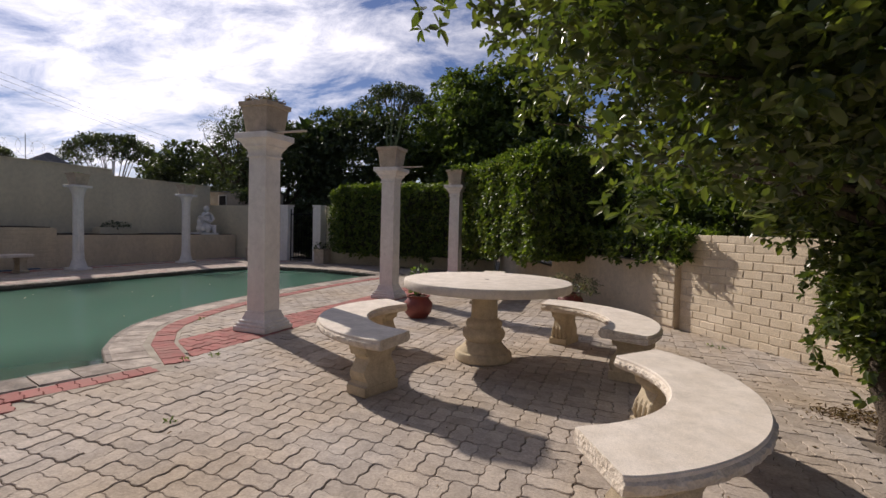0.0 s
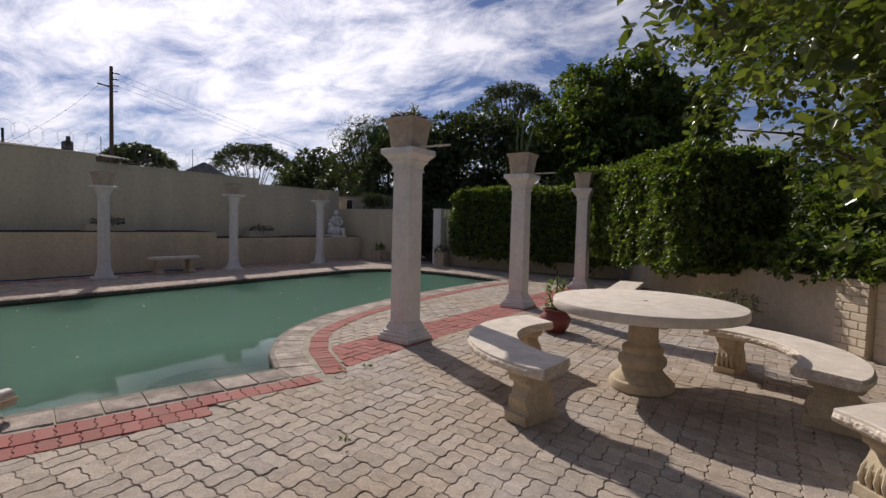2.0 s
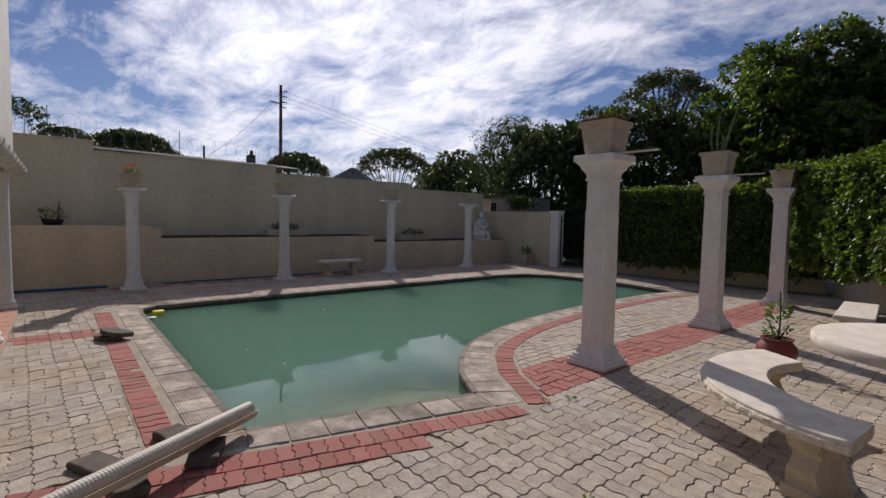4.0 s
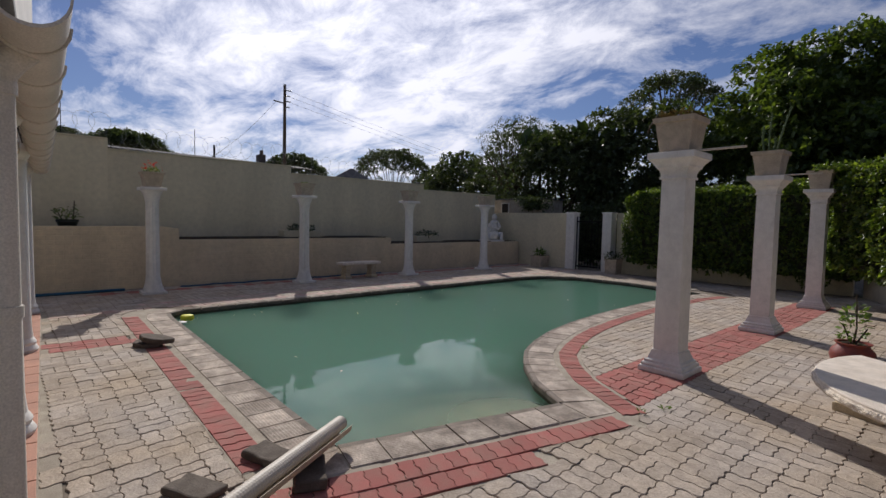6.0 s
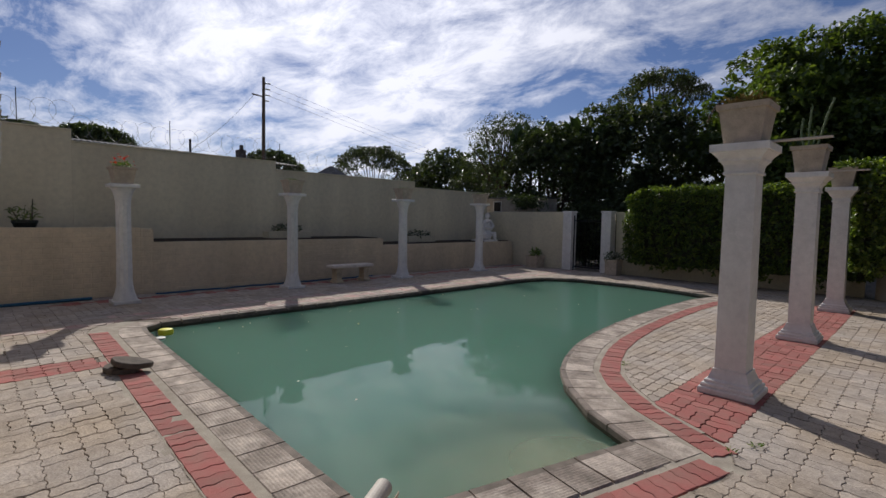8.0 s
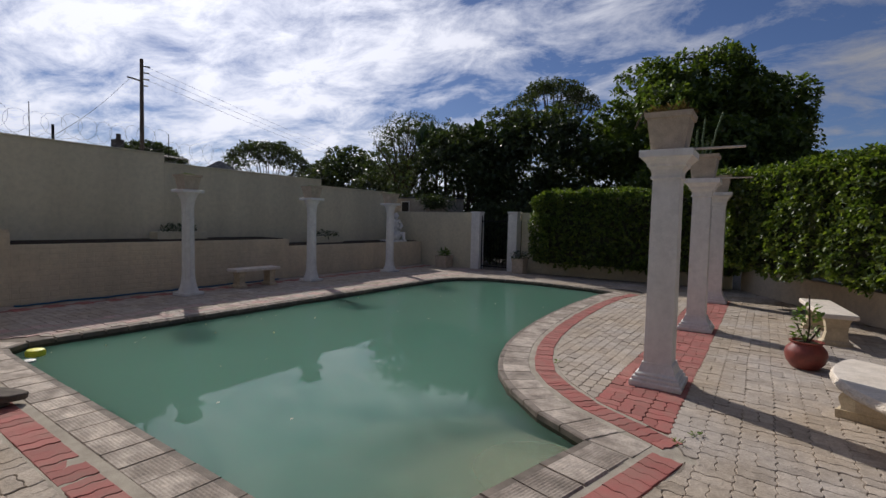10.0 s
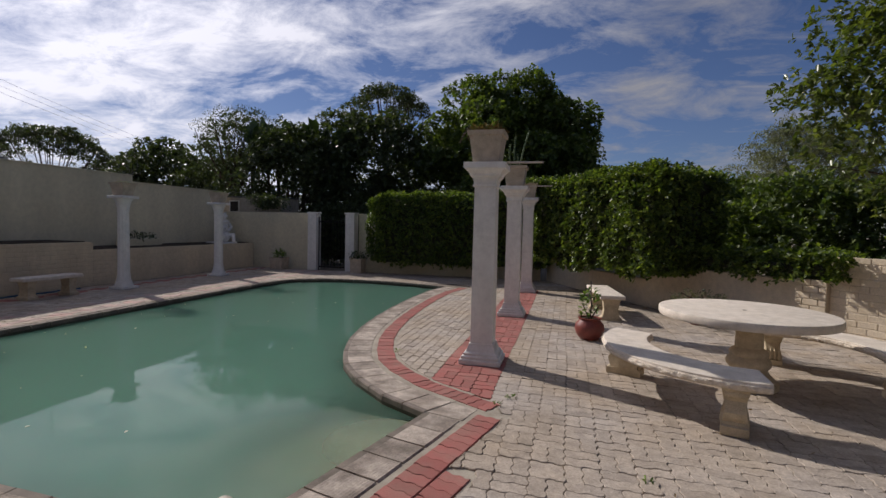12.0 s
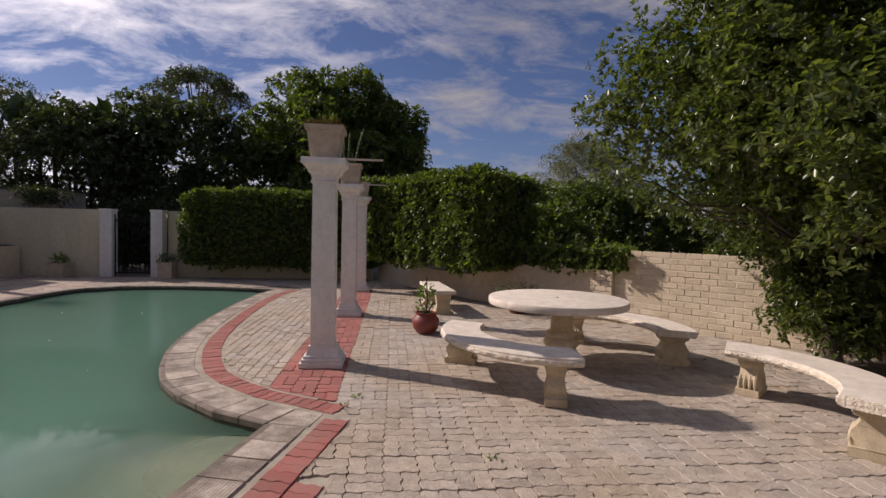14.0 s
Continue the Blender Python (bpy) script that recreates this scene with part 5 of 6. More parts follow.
for at, rz, sx, h in (((-6.56, 2.0, 0), -25, 0.17, 0.072), ((-6.98, 1.9, 0), 15, 0.15, 0.06), ((-6.84, 1.40, 0), 25, 0.16, 0.05), ((-6.42, 1.52, 0), -5, 0.15, 0.072)):
    k = thing("concrete_block", "dark rough concrete block under the roller", "block", at, rz, "blocks under the roller")
    bb = box(bmesh.new(), -sx, -0.1, 0, sx, 0.1, h, 0.014)
    bmesh.ops.subdivide_edges(bb, edges=bb.edges[:], cuts=2, use_grid_fill=True)
    for v in bb.verts:
        v.co += Vector((noise.noise(v.co * 14), noise.noise(v.co * 14 + Vector((5, 0, 0))), 0)) * 0.02
    part("body", bb, "concrete", k)
for at, ry, rz in (((-10.78, 1.9, 0.0), 0, 30), ((-10.70, 1.98, 0.055), 9, 55)):
    k = thing("stone_piece", "dark broken paving piece lying by the pool", "stone", at, rz, "broken pieces by the pool")
    b = bmesh.new()
    prism(b, [(0.2 * math.cos(a) * (1 + 0.12 * math.sin(3 * a)), 0.13 * math.sin(a)) for a in (2 * math.pi * i / 14 for i in range(14))], 0, 0.055, 0.01)
    body = part("body", b, "concrete", k)
    body.matrix_basis = pose(0, 0, 0.012 if ry else 0, 0, ry, 0)
f = thing("pool_float", "small yellow chemical float on the water", "float", (-12.72, 2.86, -0.10))
part("body", lathe(bmesh.new(), [(0.07, -0.03), (0.1, -0.01), (0.105, 0.05), (0.09, 0.075), (0.05, 0.08)], 20), "yellow", f, smooth=True)
n = 46
q = rng.uniform(size=(n, 2))
P = np.stack([-12.9 + 5.0 * q[:, 0] ** 1.6, 3.0 + 7.5 * q[:, 1], np.full(n, -0.0975)], axis=1)
leaves("floating_petals", P, "petal", None, 0.035, 0.6, np.concatenate([rng.normal(size=(n, 2)), np.zeros((n, 1))], axis=1) * 2, 0.0, "small pale petals and bits floating on the pool water", "stuff")
f = thing("skimmer_piece", "small white plastic piece at the pool edge", "plastic piece", (-12.45, 2.72, -0.10))
part("body", lathe(bmesh.new(), [(0.06, -0.02), (0.065, 0.02), (0.03, 0.03)], 16), "white", f, smooth=True)
h = thing("hose", "dark blue garden hose along the foot of the wall", "hose", (-16.15, 0, 0))
part("tube", tube(bmesh.new(), [(0.05 * math.sin(i * 0.9) + 0.03 * math.sin(i * 2.3), 3.6 + i * 0.16, 0.02) for i in range(36)], 0.016, 8), "blue", h, smooth=True)
h = thing("pipe", "green plastic pipe along the foot of the wall", "pipe", (-16.12, 0, 0))
part("tube", tube(bmesh.new(), [(0, -0.5, 0.035), (0.02, 1.2, 0.035), (0.0, 2.5, 0.035)], 0.03, 10), "blue", h, smooth=True)

p, o = spray(14, 0.03, 0.04)
for at in ((-5.72, 4.72, -0.002), (-5.62, 4.98, -0.002), (-4.55, 3.62, -0.002), (-7.25, 6.3, -0.002), (-0.85, 7.98, -0.002), (-0.75, 7.86, -0.002)):
    plant("weed", "small green weed growing in a paving joint", at, p, o, 0.04, "succulent", 0.35)
n = 420
p = np.stack([rng.normal(0, 0.16, n), rng.normal(0, 0.1, n), rng.uniform(0.0, 0.03, n)], axis=1)
o = np.stack([rng.normal(size=n), rng.normal(size=n), np.full(n, 0.1)], axis=1)
plant("dry_leaf_heap", "small heap of dry fallen leaves on the paving", (-0.15, 5.85, 0), p, o, 0.042, "dry", 0.3)

# ---- house edge ----
HX0, HX1 = -14.15, -5.95
bm = bmesh.new()
prism(bm, [(HX1, house_y(HX1)), (HX0, house_y(HX0)), (HX0, house_y(HX0) - 2.6), (HX1, house_y(HX1) - 2.6)], -0.05, 0.03)
porch = tagged(part("porch_floor", bm, "mortar"), kind="structure", label="raised porch floor of the house")
for i in range(25):
    x = HX1 - 0.16 - i * 0.315
    b = box(bmesh.new(), -0.152, -0.155, 0, 0.152, 0.155, 0.012, 0.003)
    t = part("tile", b, "step", porch, "terracotta edge tile")
    t.matrix_basis = pose(x, house_y(x) - 0.165, 0.031, 0, 0, math.degrees(math.atan(-TILT_H)))
wall_run("house_wall", (HX0, house_y(HX0) - 2.4), (HX1, house_y(HX1) - 2.4), -0.25, -0.05, 2.9, "plain", "cream house wall behind the porch")
bm = bmesh.new()
prism(bm, [(HX1, house_y(HX1) - 0.125), (HX0, house_y(HX0) - 0.12), (HX0, house_y(HX0) - 2.4), (HX1, house_y(HX1) - 2.4)], 2.42, 2.46)
tagged(part("porch_ceiling", bm, "gutter"), kind="structure", label="white boarded porch ceiling")
bm = bmesh.new()
bm.faces.new([bm.verts.new(q) for q in ((HX1, house_y(HX1), -0.005), (HX1, house_y(HX1) + 0.11, -0.005), (HX0, house_y(HX0) + 0.11, -0.005), (HX0, house_y(HX0), -0.005))])
for f in bm.faces:
    f.normal_update()
    if f.normal.z < 0:
        f.normal_flip()
tagged(part("pavement_edge", bm, "mortar"), kind="structure", label="cement strip along the porch step")
bm = bmesh.new()
a = [(HX1, house_y(HX1) - 0.02, 2.5), (HX0, house_y(HX0) - 0.02, 2.5), (HX0, house_y(HX0) - 4.5, 3.6), (HX1, house_y(HX1) - 4.5, 3.6)]
v = [bm.verts.new(q) for q in a] + [bm.verts.new((q[0], q[1], q[2] + 0.05)) for q in a]
for fc in ((0, 1, 2, 3), (7, 6, 5, 4), (0, 4, 5, 1), (1, 5, 6, 2), (2, 6, 7, 3), (3, 7, 4, 0)):
    bm.faces.new([v[i] for i in fc])
tagged(part("house_roof", bm, "roof"), kind="structure", label="sloping dark house roof")
wall_run("fascia", (HX0, house_y(HX0) - 0.13), (HX1, house_y(HX1) - 0.13), -0.03, 2.3, 2.5, "gutter", "white fascia board under the roof edge")
bm = bmesh.new()
prism(bm, [(-9.5, house_y(-9.5) - 0.14), (HX0 + 0.2, house_y(HX0) - 0.02), (HX0 + 0.2, -1.6), (-9.5, -1.8)], 2.56, 5.4)
tagged(part("house_upper_wall", bm, "gutter"), kind="structure", label="white upper wall of the house above the eave")
for i in range(11):
    x = HX1 - 0.6 - i * 0.72
    b = box(bmesh.new(), -0.03, -0.5, 2.3, 0.03, -0.165, 2.415)
    r_ = tagged(part("trim", b, "gutter"), kind="structure", label="white rafter end under the porch roof")
    r_.matrix_basis = pose(x, house_y(x), 0)
g = thing("gutter", "white half-round gutter with joint rings under the roof edge", "gutter", (0, 0, 0))
b = bmesh.new()
nseg = 12
ring = []
for x in (HX0, HX1):
    out_, in_ = [], []
    for k in range(nseg + 1):
        a = math.pi + math.pi * k / nseg
        out_.append(b.verts.new((x, house_y(x) + 0.035 + 0.12 * math.cos(a), 2.40 + 0.125 * math.sin(a))))
        in_.append(b.verts.new((x, house_y(x) + 0.035 + 0.112 * math.cos(a), 2.405 + 0.117 * math.sin(a))))
    ring.append(out_ + in_[::-1])
n = len(ring[0])
for k in range(n):
    b.faces.new((ring[0][k], ring[0][(k + 1) % n], ring[1][(k + 1) % n], ring[1][k]))
b.faces.new(ring[0]); b.faces.new(ring[1][::-1])
bmesh.ops.recalc_face_normals(b, faces=b.faces)
part("channel", b, "gutter", g, smooth=True)
for i in range(12):
    x = HX1 - 0.35 - i * 0.64
    b = bmesh.new()
    tube(b, [(x, house_y(x) + 0.035 + 0.123 * math.cos(a), 2.40 + 0.128 * math.sin(a)) for a in (math.pi + math.pi * k / 10 for k in range(11))], 0.009, 6)
    part("joint_ring", b, "gutter", g, smooth=True)
d = thing("downpipe", "white round downpipe with elbow from the gutter", "downpipe", (-6.42, 0.585, 0))
b = tube(bmesh.new(), [(0, 0, 0), (0, 0, 1.18), (0, 0, 2.14), (0.0, 0.01, 2.2), (0.0, 0.04, 2.26), (0, 0.08, 2.3), (0, 0.1, 2.38)], [0.05] * 4 + [0.056] * 3, 16)
part("pipe", b, "gutter", d, smooth=True)
for z in (1.22, 2.12):
    part("collar", tube(bmesh.new(), [(0, 0, z), (0, 0, z + 0.05)], 0.058, 16), "gutter", d, smooth=True)
for x in (-8.4, -11.15, -13.9):
    c = thing("porch_column", "white porch column with a beaded base at the tiled edge", "column", (x, house_y(x) - 0.19, 0.043))
    part("shaft", lathe(bmesh.new(), [(0.13, 0.16), (0.12, 0.3), (0.11, 2.2)], 32, 0.08, 12, z_flute=(0.25, 2.1)), "white", c, smooth=True)
    part("base", lathe(bmesh.new(), [(0.17, 0), (0.18, 0.03), (0.165, 0.06), (0.15, 0.08), (0.16, 0.11), (0.145, 0.14), (0.13, 0.16)], 32), "white", c, smooth=True)
    part("capital", lathe(bmesh.new(), [(0.11, 2.2), (0.14, 2.24), (0.17, 2.3), (0.17, 2.377)], 32), "white", c, smooth=True)

# ---- pool edge, paving ----


def edge_run(line, w0, w1, step, fn, start=0.0):
    """Walks along the line and calls fn with the four plan corners of each piece, w0 to w1 outside of it."""
    pts = resample(line, step)
    a, b = offset(pts, w0), offset(pts, w1)
    for i in range(len(pts) - 1):
        fn(i, a[i], a[i + 1], b[i + 1], b[i])


# the pool's outline goes round with the water on its left from the bite to the far end
BITE = [Vector(p) for p in POOL_BITE]
FAR = [Vector(p) for p in POOL_BITE[-1:] + POOL_REST[:6]]
NEARW = [Vector(p) for p in POOL_REST[5:]]
SOUTH = [Vector(POOL_REST[-1]), Vector(POOL_BITE[0])]


def bed_strip(line, w0, w1, z, name, label):
    pts = resample(line, 0.15)
    a, b = offset(pts, w0), offset(pts, w1)
    bm = bmesh.new()
    A = [bm.verts.new((p.x, p.y, z)) for p in a]
    B = [bm.verts.new((p.x, p.y, z)) for p in b]
    for i in range(len(A) - 1):
        bm.faces.new((A[i], A[i + 1], B[i + 1], B[i]))
    bmesh.ops.recalc_face_normals(bm, faces=bm.faces)
    if bm.faces[0].normal.z < 0 if bm.faces else False:
        bmesh.ops.reverse_faces(bm, faces=bm.faces)
    return tagged(part(name, bm, "mortar"), kind="structure", label=label)


def slab(i, p, q, r, s, parent, name="coping_slab", z0=-0.06, z1=0.0, gap=0.007, ribs=True, mat_="coping", dark=False):
    bm = bmesh.new()
    c = (p + q + r + s) / 4
    p, q, r, s = [v + (c - v) * (gap * 2 / max((c - v).length, 0.05)) for v in (p, q, r, s)]
    zj = random.uniform(-0.003, 0.003)
    along = dark and ribs
    n = 14 if ribs and not along else 1
    k = 0.19 if along else 0.16
    if along:
        prof = [(k + 0.02 + (0.94 - k) * m_ / 22, -0.0022 if m_ % 2 else 0.0) for m_ in range(23)]
    else:
        prof = [(k + 0.02, -0.003), (0.96, -0.003)]
    nf = len(prof) + 5
    lines = []
    for t in range(n + 1):
        f = t / n
        inn, outr = p.lerp(q, f), s.lerp(r, f)
        dz = 0.0025 if t % 2 and ribs and not along else 0.0
        sec = [(0, z0), (0, z1 + zj - 0.012), (0.03, z1 + zj), (k, z1 + zj)] + [(a, z1 + zj + d + dz) for a, d in prof] + [(1, z1 - 0.012), (1, z0)]
        lines.append([bm.verts.new((*inn.lerp(outr, a), z)) for a, z in sec])
    for a, b in zip(lines, lines[1:]):
        for m_ in range(nf):
            bm.faces.new((a[m_], a[m_ + 1], b[m_ + 1], b[m_]))
    bm.faces.new(lines[0][::-1]); bm.faces.new(lines[-1])
    bmesh.ops.recalc_face_normals(bm, faces=bm.faces)
    ob = part(name, bm, mat_, parent)
    # the water-side face and inner strip of the top take a darker colour
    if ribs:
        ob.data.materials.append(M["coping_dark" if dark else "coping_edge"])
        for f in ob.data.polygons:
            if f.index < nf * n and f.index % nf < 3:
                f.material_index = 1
    return ob


beds = []
for line, nm in ((BITE, "curved"), (FAR, "far"), (NEARW, "near"), (SOUTH, "short")):
    beds.append(bed_strip(line, 0.01, 0.14 if nm == "far" else 0.90 if nm == "short" else 0.73, -0.013 if nm in ("far", "short") else -0.006, "pavement_edge", "mortar bed under the pool coping"))
for poly in ([(-6.30, 4.38), (-5.66, 3.95), (-5.5, 4.62), (-5.6, 4.78), (-6.12, 5.0), (-6.83, 4.70)], [(-6.84, 2.34), (-7.0, 1.62), (-6.1, 1.55), (-6.0, 2.6)]):
    bm = bmesh.new()
    bm.faces.new([bm.verts.new((x, y, -0.009)) for x, y in poly])
    bmesh.ops.recalc_face_normals(bm, faces=bm.faces)
    for f in bm.faces:
        if f.normal.z < 0:
            f.normal_flip()
    tagged(part("pavement_patch", bm, "mortar"), kind="structure", label="rough mortar patch at the pool corner")
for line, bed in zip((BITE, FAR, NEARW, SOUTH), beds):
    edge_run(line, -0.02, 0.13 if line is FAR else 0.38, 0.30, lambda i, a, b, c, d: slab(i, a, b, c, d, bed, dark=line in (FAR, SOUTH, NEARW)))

for q in (((-6.32, 4.37), (-5.95, 4.27), (-5.86, 4.60), (-6.135, 4.695)), ((-6.86, 2.36), (-6.875, 1.975), (-6.50, 1.93), (-6.49, 2.262))):
    slab(0, *[Vector(p) for p in q], beds[3], "corner_slab", ribs=False, mat_="coping")


def zig(k):
    """The zigzag side of a paver, as (way along in paver widths, way out): out and in again for each width."""
    return ((0.0, 0.0), (0.14, 0.9), (0.36, 0.9), (0.64, -0.9), (0.86, -0.9))


W_, AMP = 0.12, 0.0075
GX, GY = -5.56, 3.47


def paver_outline(i, j, w, h):
    """Plan outline of the paver that covers grid cells i to i + w, j to j + h, with wavy sides shared with its neighbours."""
    pts = []
    for k in range(w):
        pts += [((i + k + s), j + AMP / W_ * o) for s, o in zig(i + k)]
    for k in range(h):
        pts += [(i + w + AMP / W_ * o, j + k + s) for s, o in zig(j + k)]
    for k in range(w):
        z = list(zig(i + w - 1 - k))
        pts += [((i + w - k), j + h)] + [((i + w - 1 - k + s), j + h + AMP / W_ * o) for s, o in z[:0:-1]]
    for k in range(h):
        z = list(zig(j + h - 1 - k))
        pts += [(i, j + h - k)] + [(i + AMP / W_ * o, j + h - 1 - k + s) for s, o in z[:0:-1]]
    return [settle(GX + x * W_, GY + y * W_) for x, y in pts]


def settle(x, y):
    """The laid grid has crept a little out of line."""
    a, b = Vector((x * 0.9, y * 0.9, 4.0)), Vector((x * 3.1, y * 3.1, 8.0))
    return (x + 0.016 * noise.noise(a) + 0.007 * noise.noise(b), y + 0.016 * noise.noise(a + Vector((9, 0, 0))) + 0.007 * noise.noise(b + Vector((9, 0, 0))))


def shrink(outline, d):
    n = len(outline)
    out = []
    for i in range(n):
        a, b, c = Vector(outline[i - 1]), Vector(outline[i]), Vector(outline[(i + 1) % n])
        t = (c - a).normalized()
        out.append(b + Vector((-t.y, t.x)) * d)
    return out


def paver_rings(outline, z, tilt):
    """The foot, edge and top rings of a paver, and the height of its tilted face."""
    n = len(outline)
    c = Vector((sum(p[0] for p in outline) / n, sum(p[1] for p in outline) / n))
    w = 0.0009 + 0.0030 * max(0.0, noise.noise(Vector((c.x * 1.7, c.y * 1.7, 2.0)) if abs(c.x) + abs(c.y) > 0.5 else Vector((z * 900, 0, 0)))) + 0.0008 * abs(tilt[0]) / 0.01
    lo, mid, top = shrink(outline, w), shrink(outline, w), shrink(outline, w + 0.0042)
    f = lambda p: z + (p.x - c.x) * tilt[0] + (p.y - c.y) * tilt[1]
    return lo, mid, top, f


def add_paver(V, F, outline, z, tilt):
    lo, mid, top, f = paver_rings(outline, z, tilt)
    b, n = len(V), len(outline)
    V += [(p.x, p.y, -0.045) for p in lo] + [(p.x, p.y, f(p) - 0.0042) for p in mid] + [(p.x, p.y, f(p)) for p in top]
    for r in (0, 1):
        for i in range(n):
            j = (i + 1) % n
            F.append((b + r * n + i, b + r * n + j, b + (r + 1) * n + j, b + (r + 1) * n + i))
    F.append(tuple(range(b + 2 * n, b + 3 * n)))


POOL_L = [tuple(p) for p in POOL] + [tuple(POOL[0])]
WALL_D = (WA, WA - WDIR * 3.1, Vector((-5.7, 16.1)))


EDGES = [([tuple(p) for p in POOL_BITE], 0.695), ([tuple(p) for p in POOL_REST[-2:]], 0.685), ([(-6.86, 2.36), (-6.32, 4.37)], 0.672),
         ([(-6.95, 2.0), (-6.53, 3.58)], 0.885), ([tuple(p) for p in POOL_BITE[-1:] + POOL_REST[:7]], 0.14)]


def beside(x, y):
    """How far off the short side's second red row a place lies; 9 past its ends."""
    (ax, ay), (bx, by) = EDGES[3][0]
    t = ((x - ax) * (bx - ax) + (y - ay) * (by - ay)) / ((bx - ax) ** 2 + (by - ay) ** 2)
    return abs((x - ax) * (by - ay) - (y - ay) * (bx - ax)) / math.hypot(bx - ax, by - ay) if 0 < t < 1 else 9.0


def cut(outline):
    """The outline with what lies over the pool's edging pushed back to its rim."""
    out = []
    for x, y in outline:
        for line, w in EDGES:
            for a, b in zip(line, line[1:]):
                t = max(0, min(1, ((x - a[0]) * (b[0] - a[0]) + (y - a[1]) * (b[1] - a[1])) / ((b[0] - a[0]) ** 2 + (b[1] - a[1]) ** 2)))
                qx, qy = a[0] + t * (b[0] - a[0]), a[1] + t * (b[1] - a[1])
                d = math.hypot(x - qx, y - qy)
                if w == 0.885 and not 0 < t < 1:
                    continue
                if 0.05 < d < w:
                    x, y = qx + (x - qx) * w / d, qy + (y - qy) * w / d
        out.append((x, y))
    return out


def paving_kind(x, y):
    """Which paver lies with its middle here: grey, red or none."""
    if y < house_y(x) + 0.02 and x > HX0 and x < HX1 or x < -16.3 or y > 16.0 or y < -1.5 or x > 2.0:
        return None
    if inside(x, y, POOL):
        return None
    for line, w in EDGES[:3] + EDGES[4:]:
        if dist_to(x, y, line) < w - 0.03:
            return None
    if beside(x, y) < 0.845:
        return None
    along, off = (x + 6.86) * 0.26 + (y - 2.36) * 0.966, (x + 6.86) * 0.966 - (y - 2.36) * 0.26
    if -1.40 < along < 0.1 and 0.40 < off < 0.90:
        return None
    # behind the diagonal wall
    a, u = (WA, WDIR) if y < 11.7 else (WALL_D[1], (WALL_D[1] - WALL_D[2]).normalized())
    rel = Vector((x, y)) - a
    if rel.x * u.y - rel.y * u.x < 0.03:
        return None
    if math.hypot(x - 0.1, y - 5.3) < 0.32 or x > 0.0 and y < 6.2:
        return None
    if -6.52 < x < -5.80 and y > 4.7 and y < 13.6:
        return "red"
    if -11.56 < x < -11.05 and y < 1.95:
        return "red"
    if -15.98 < x < -15.72 and y > 1.9:
        return "red"
    if -13.62 < x < -13.37 or -14.1 < x < -13.98 and y > 2.4:
        return "pink"
    return "grey"


def build_paving():
    field = tagged(new("pavement"), "grey interlocking wavy concrete pavers in a basket pattern", kind="structure")
    VG, FG, VR, FR, VP, FP = [], [], [], [], [], []
    singles = []
    I0, I1 = int((-16.4 - GX) / W_ / 2) - 1, int((2.2 - GX) / W_ / 2) + 1
    J0, J1 = int((-1.5 - GY) / W_ / 2) - 1, int((16.1 - GY) / W_ / 2) + 1
    for I in range(I0, I1):
        for J in range(J0, J1):
            for k in (0, 1):
                if 2 * I + 1 < -8 and 4.9 < GY + 2 * J * W_ < 13.4 and 2 * I > -32:
                    cell = (2 * I + k, 2 * J + k, 1, 2)
                elif (I + J) % 2 == 0:
                    cell = (2 * I + k, 2 * J, 1, 2)
                else:
                    cell = (2 * I, 2 * J + k, 2, 1)
                x, y = GX + (cell[0] + cell[2] / 2) * W_, GY + (cell[1] + cell[3] / 2) * W_
                kind = paving_kind(x, y)
                if not kind:
                    continue
                z = random.gauss(0, 0.0021) + 0.009 * noise.noise(Vector((x * 0.7, y * 0.7, 0)))
                tilt = (random.gauss(0, 0.013), random.gauss(0, 0.013))
                o = paver_outline(*cell)
                if min(dist_to(x, y, line) - w for line, w in EDGES) < 0.16:
                    o = cut(o)
                if kind == "grey" and -5.5 < x < -2.2 and 2.6 < y < 5.05 and len(singles) < 300:
                    singles.append((x, y, o, z, tilt))
                elif kind == "pink":
                    add_paver(VP, FP, o, z, tilt)
                elif kind == "red":
                    add_paver(VR, FR, o, z, tilt)
                else:
                    add_paver(VG, FG, o, z, tilt)
    for nm, V, F, m_ in (("paver_field", VG, FG, "paver"), ("red_paver_field", VR, FR, "redj"), ("pink_paver_field", VP, FP, "pink")):
        me = bpy.data.meshes.new(nm)
        me.from_pydata(V, [], F)
        me.materials.append(M[m_])
        ob = new(nm, me)
        ob.parent = field
        tagged(ob, "red interlocking concrete pavers" if "red" in nm else "faded pink concrete pavers" if "pink" in nm else "", kind="stuff")
    for x, y, o, z, tilt in singles:
        V, F = [], []
        add_paver(V, F, [(p[0] - x, p[1] - y) for p in o], z, tilt)
        me = bpy.data.meshes.new("paver")
        me.from_pydata(V, [], F)
        me.materials.append(M["paver_o"])
        ob = new("paver", me)
        ob.parent = field
        ob.location = (x, y, 0)
    return field


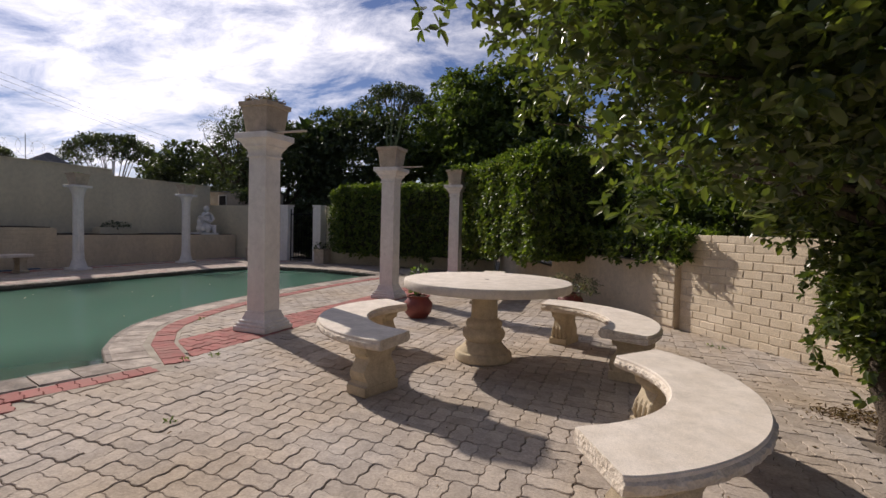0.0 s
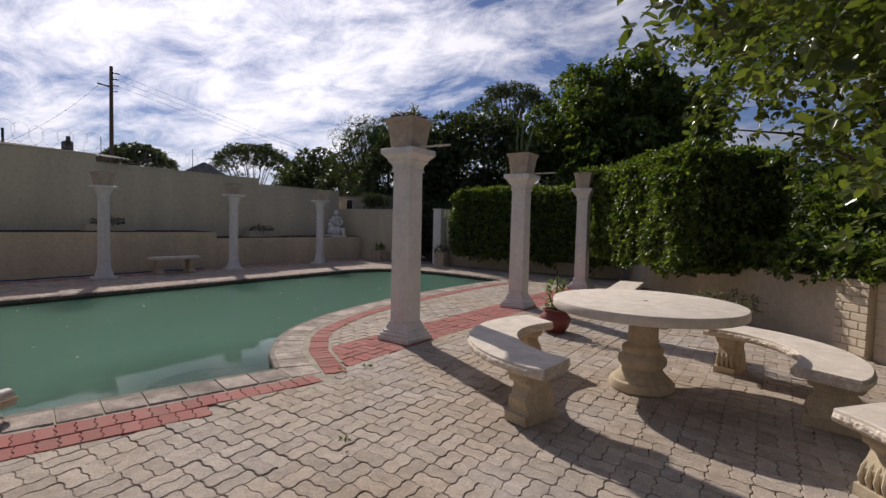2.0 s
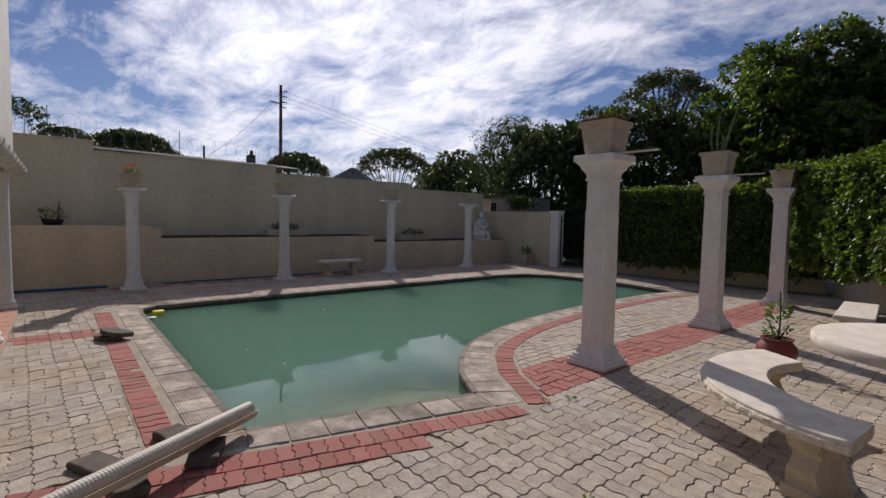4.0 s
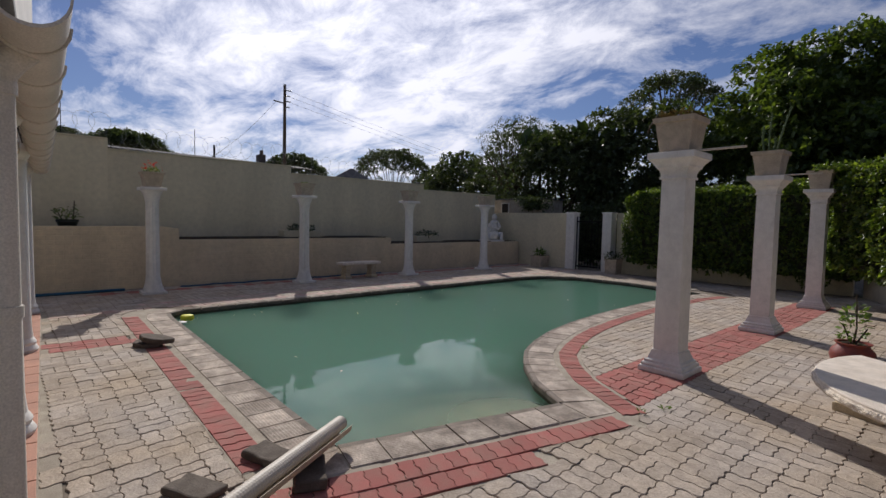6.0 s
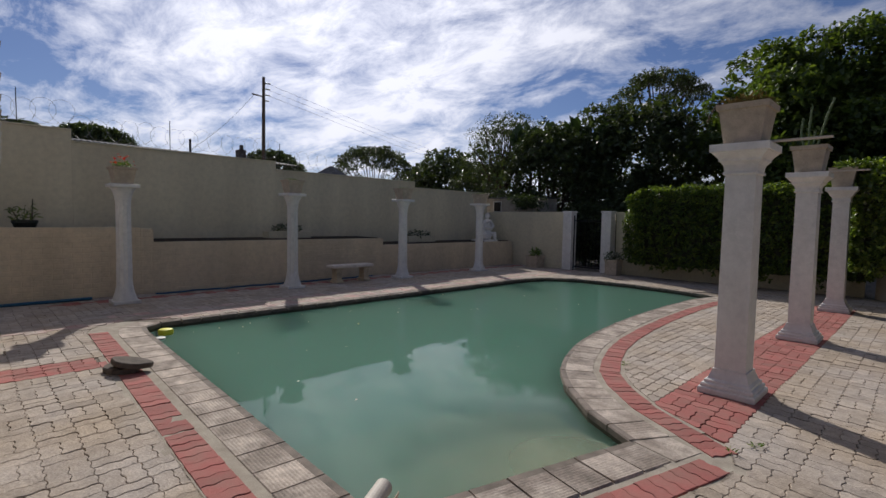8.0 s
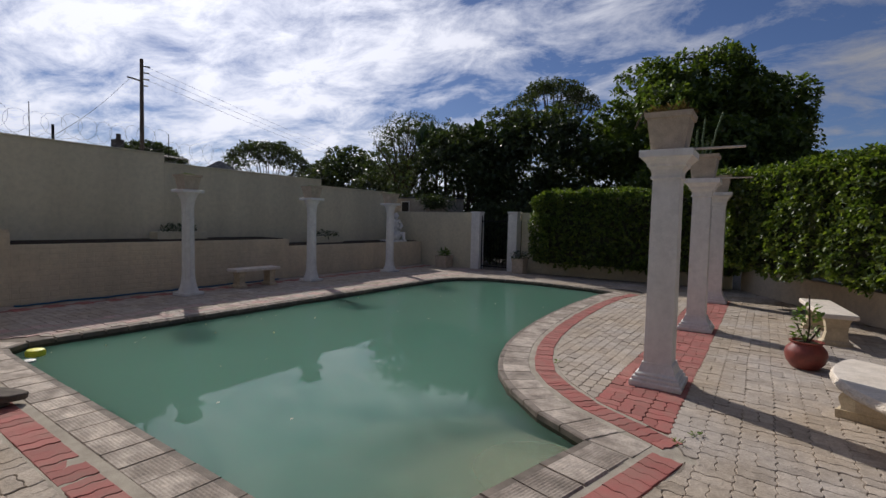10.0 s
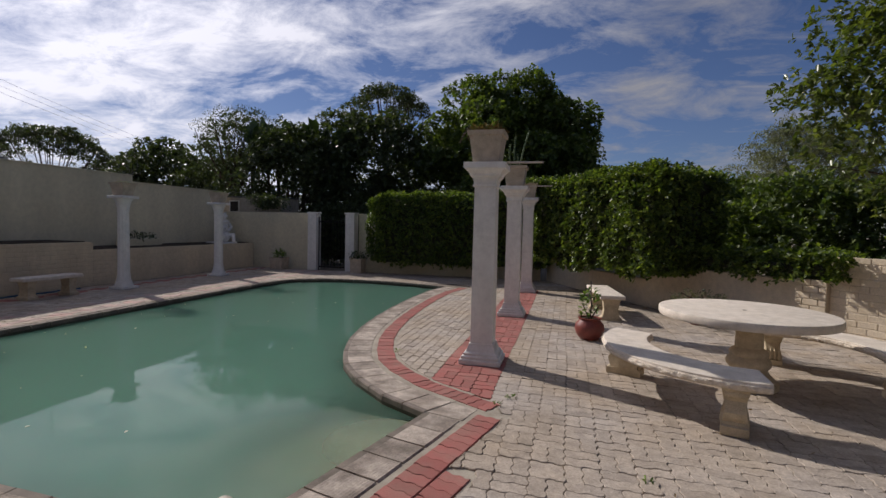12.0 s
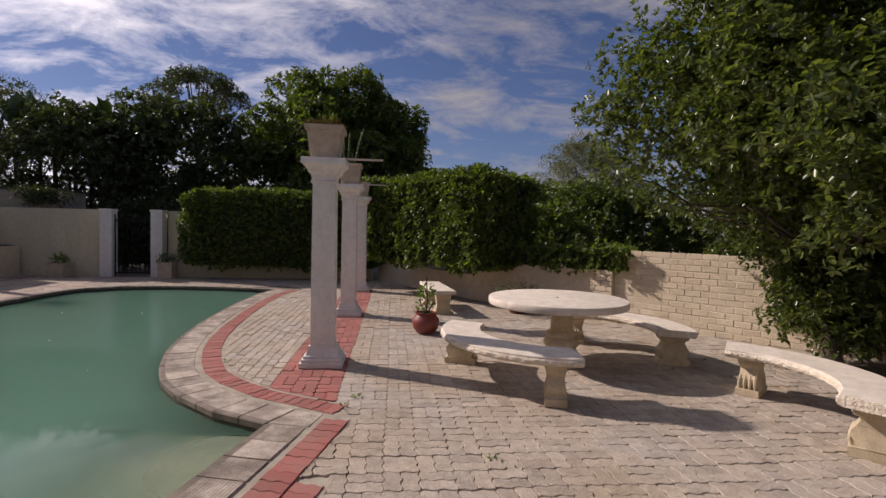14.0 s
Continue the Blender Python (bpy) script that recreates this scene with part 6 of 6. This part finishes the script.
def wavy_piece(i, a, b, c, d, parent, n=4):
    """A red paver between four plan corners, its long sides wavy."""
    def side(p, q):
        t = (q - p)
        nn = Vector((-t.y, t.x)).normalized()
        return [p + t * s + nn * 0.008 * o for s, o in ((0, 0), (0.07, 0.9), (0.18, 0.9), (0.32, -0.9), (0.43, -0.9), (0.5, 0), (0.57, 0.9), (0.68, 0.9), (0.82, -0.9), (0.93, -0.9))]
    # sides d->a and c->b run across the band
    o = side(a, d) + [d.copy()]
    o2 = side(b, c) + [c.copy()]
    outline = [tuple(p) for p in o] + [tuple(p) for p in o2[::-1]]
    area = sum(outline[k - 1][0] * outline[k][1] - outline[k][0] * outline[k - 1][1] for k in range(len(outline)))
    if area < 0:
        outline = outline[::-1]
    V, F = [], []
    x, y = (a + b + c + d).x / 4, (a + b + c + d).y / 4
    add_paver(V, F, [(p[0] - x, p[1] - y) for p in outline], 0.001 + random.gauss(0, 0.002), (random.gauss(0, 0.012), random.gauss(0, 0.012)))
    me = bpy.data.meshes.new("red_paver")
    me.from_pydata(V, [], F)
    me.materials.append(M["red"])
    ob = new("red_paver", me)
    ob.location = (x, y, 0)
    ob.parent = parent


build_brick_wall()
edge_run([BITE[0] - (BITE[1] - BITE[0]).normalized() * 0.36] + BITE, 0.43, 0.655, 0.113, lambda i, a, b, c, d: wavy_piece(i, a, b, c, d, beds[0]))
edge_run(NEARW[1:], 0.44, 0.67, 0.118, lambda i, a, b, c, d: wavy_piece(i, a, b, c, d, beds[2]))
edge_run([SOUTH[0] + (SOUTH[0] - SOUTH[1]).normalized() * 1.35, SOUTH[1] + (SOUTH[1] - SOUTH[0]).normalized() * 0.2], 0.43, 0.66, 0.118, lambda i, a, b, c, d: wavy_piece(i, a, b, c, d, beds[3]))
edge_run([SOUTH[0] + (SOUTH[0] - SOUTH[1]).normalized() * 1.35, SOUTH[0].lerp(SOUTH[1], 0.6)], 0.67, 0.87, 0.118, lambda i, a, b, c, d: wavy_piece(i, a, b, c, d, beds[3]))
build_paving()
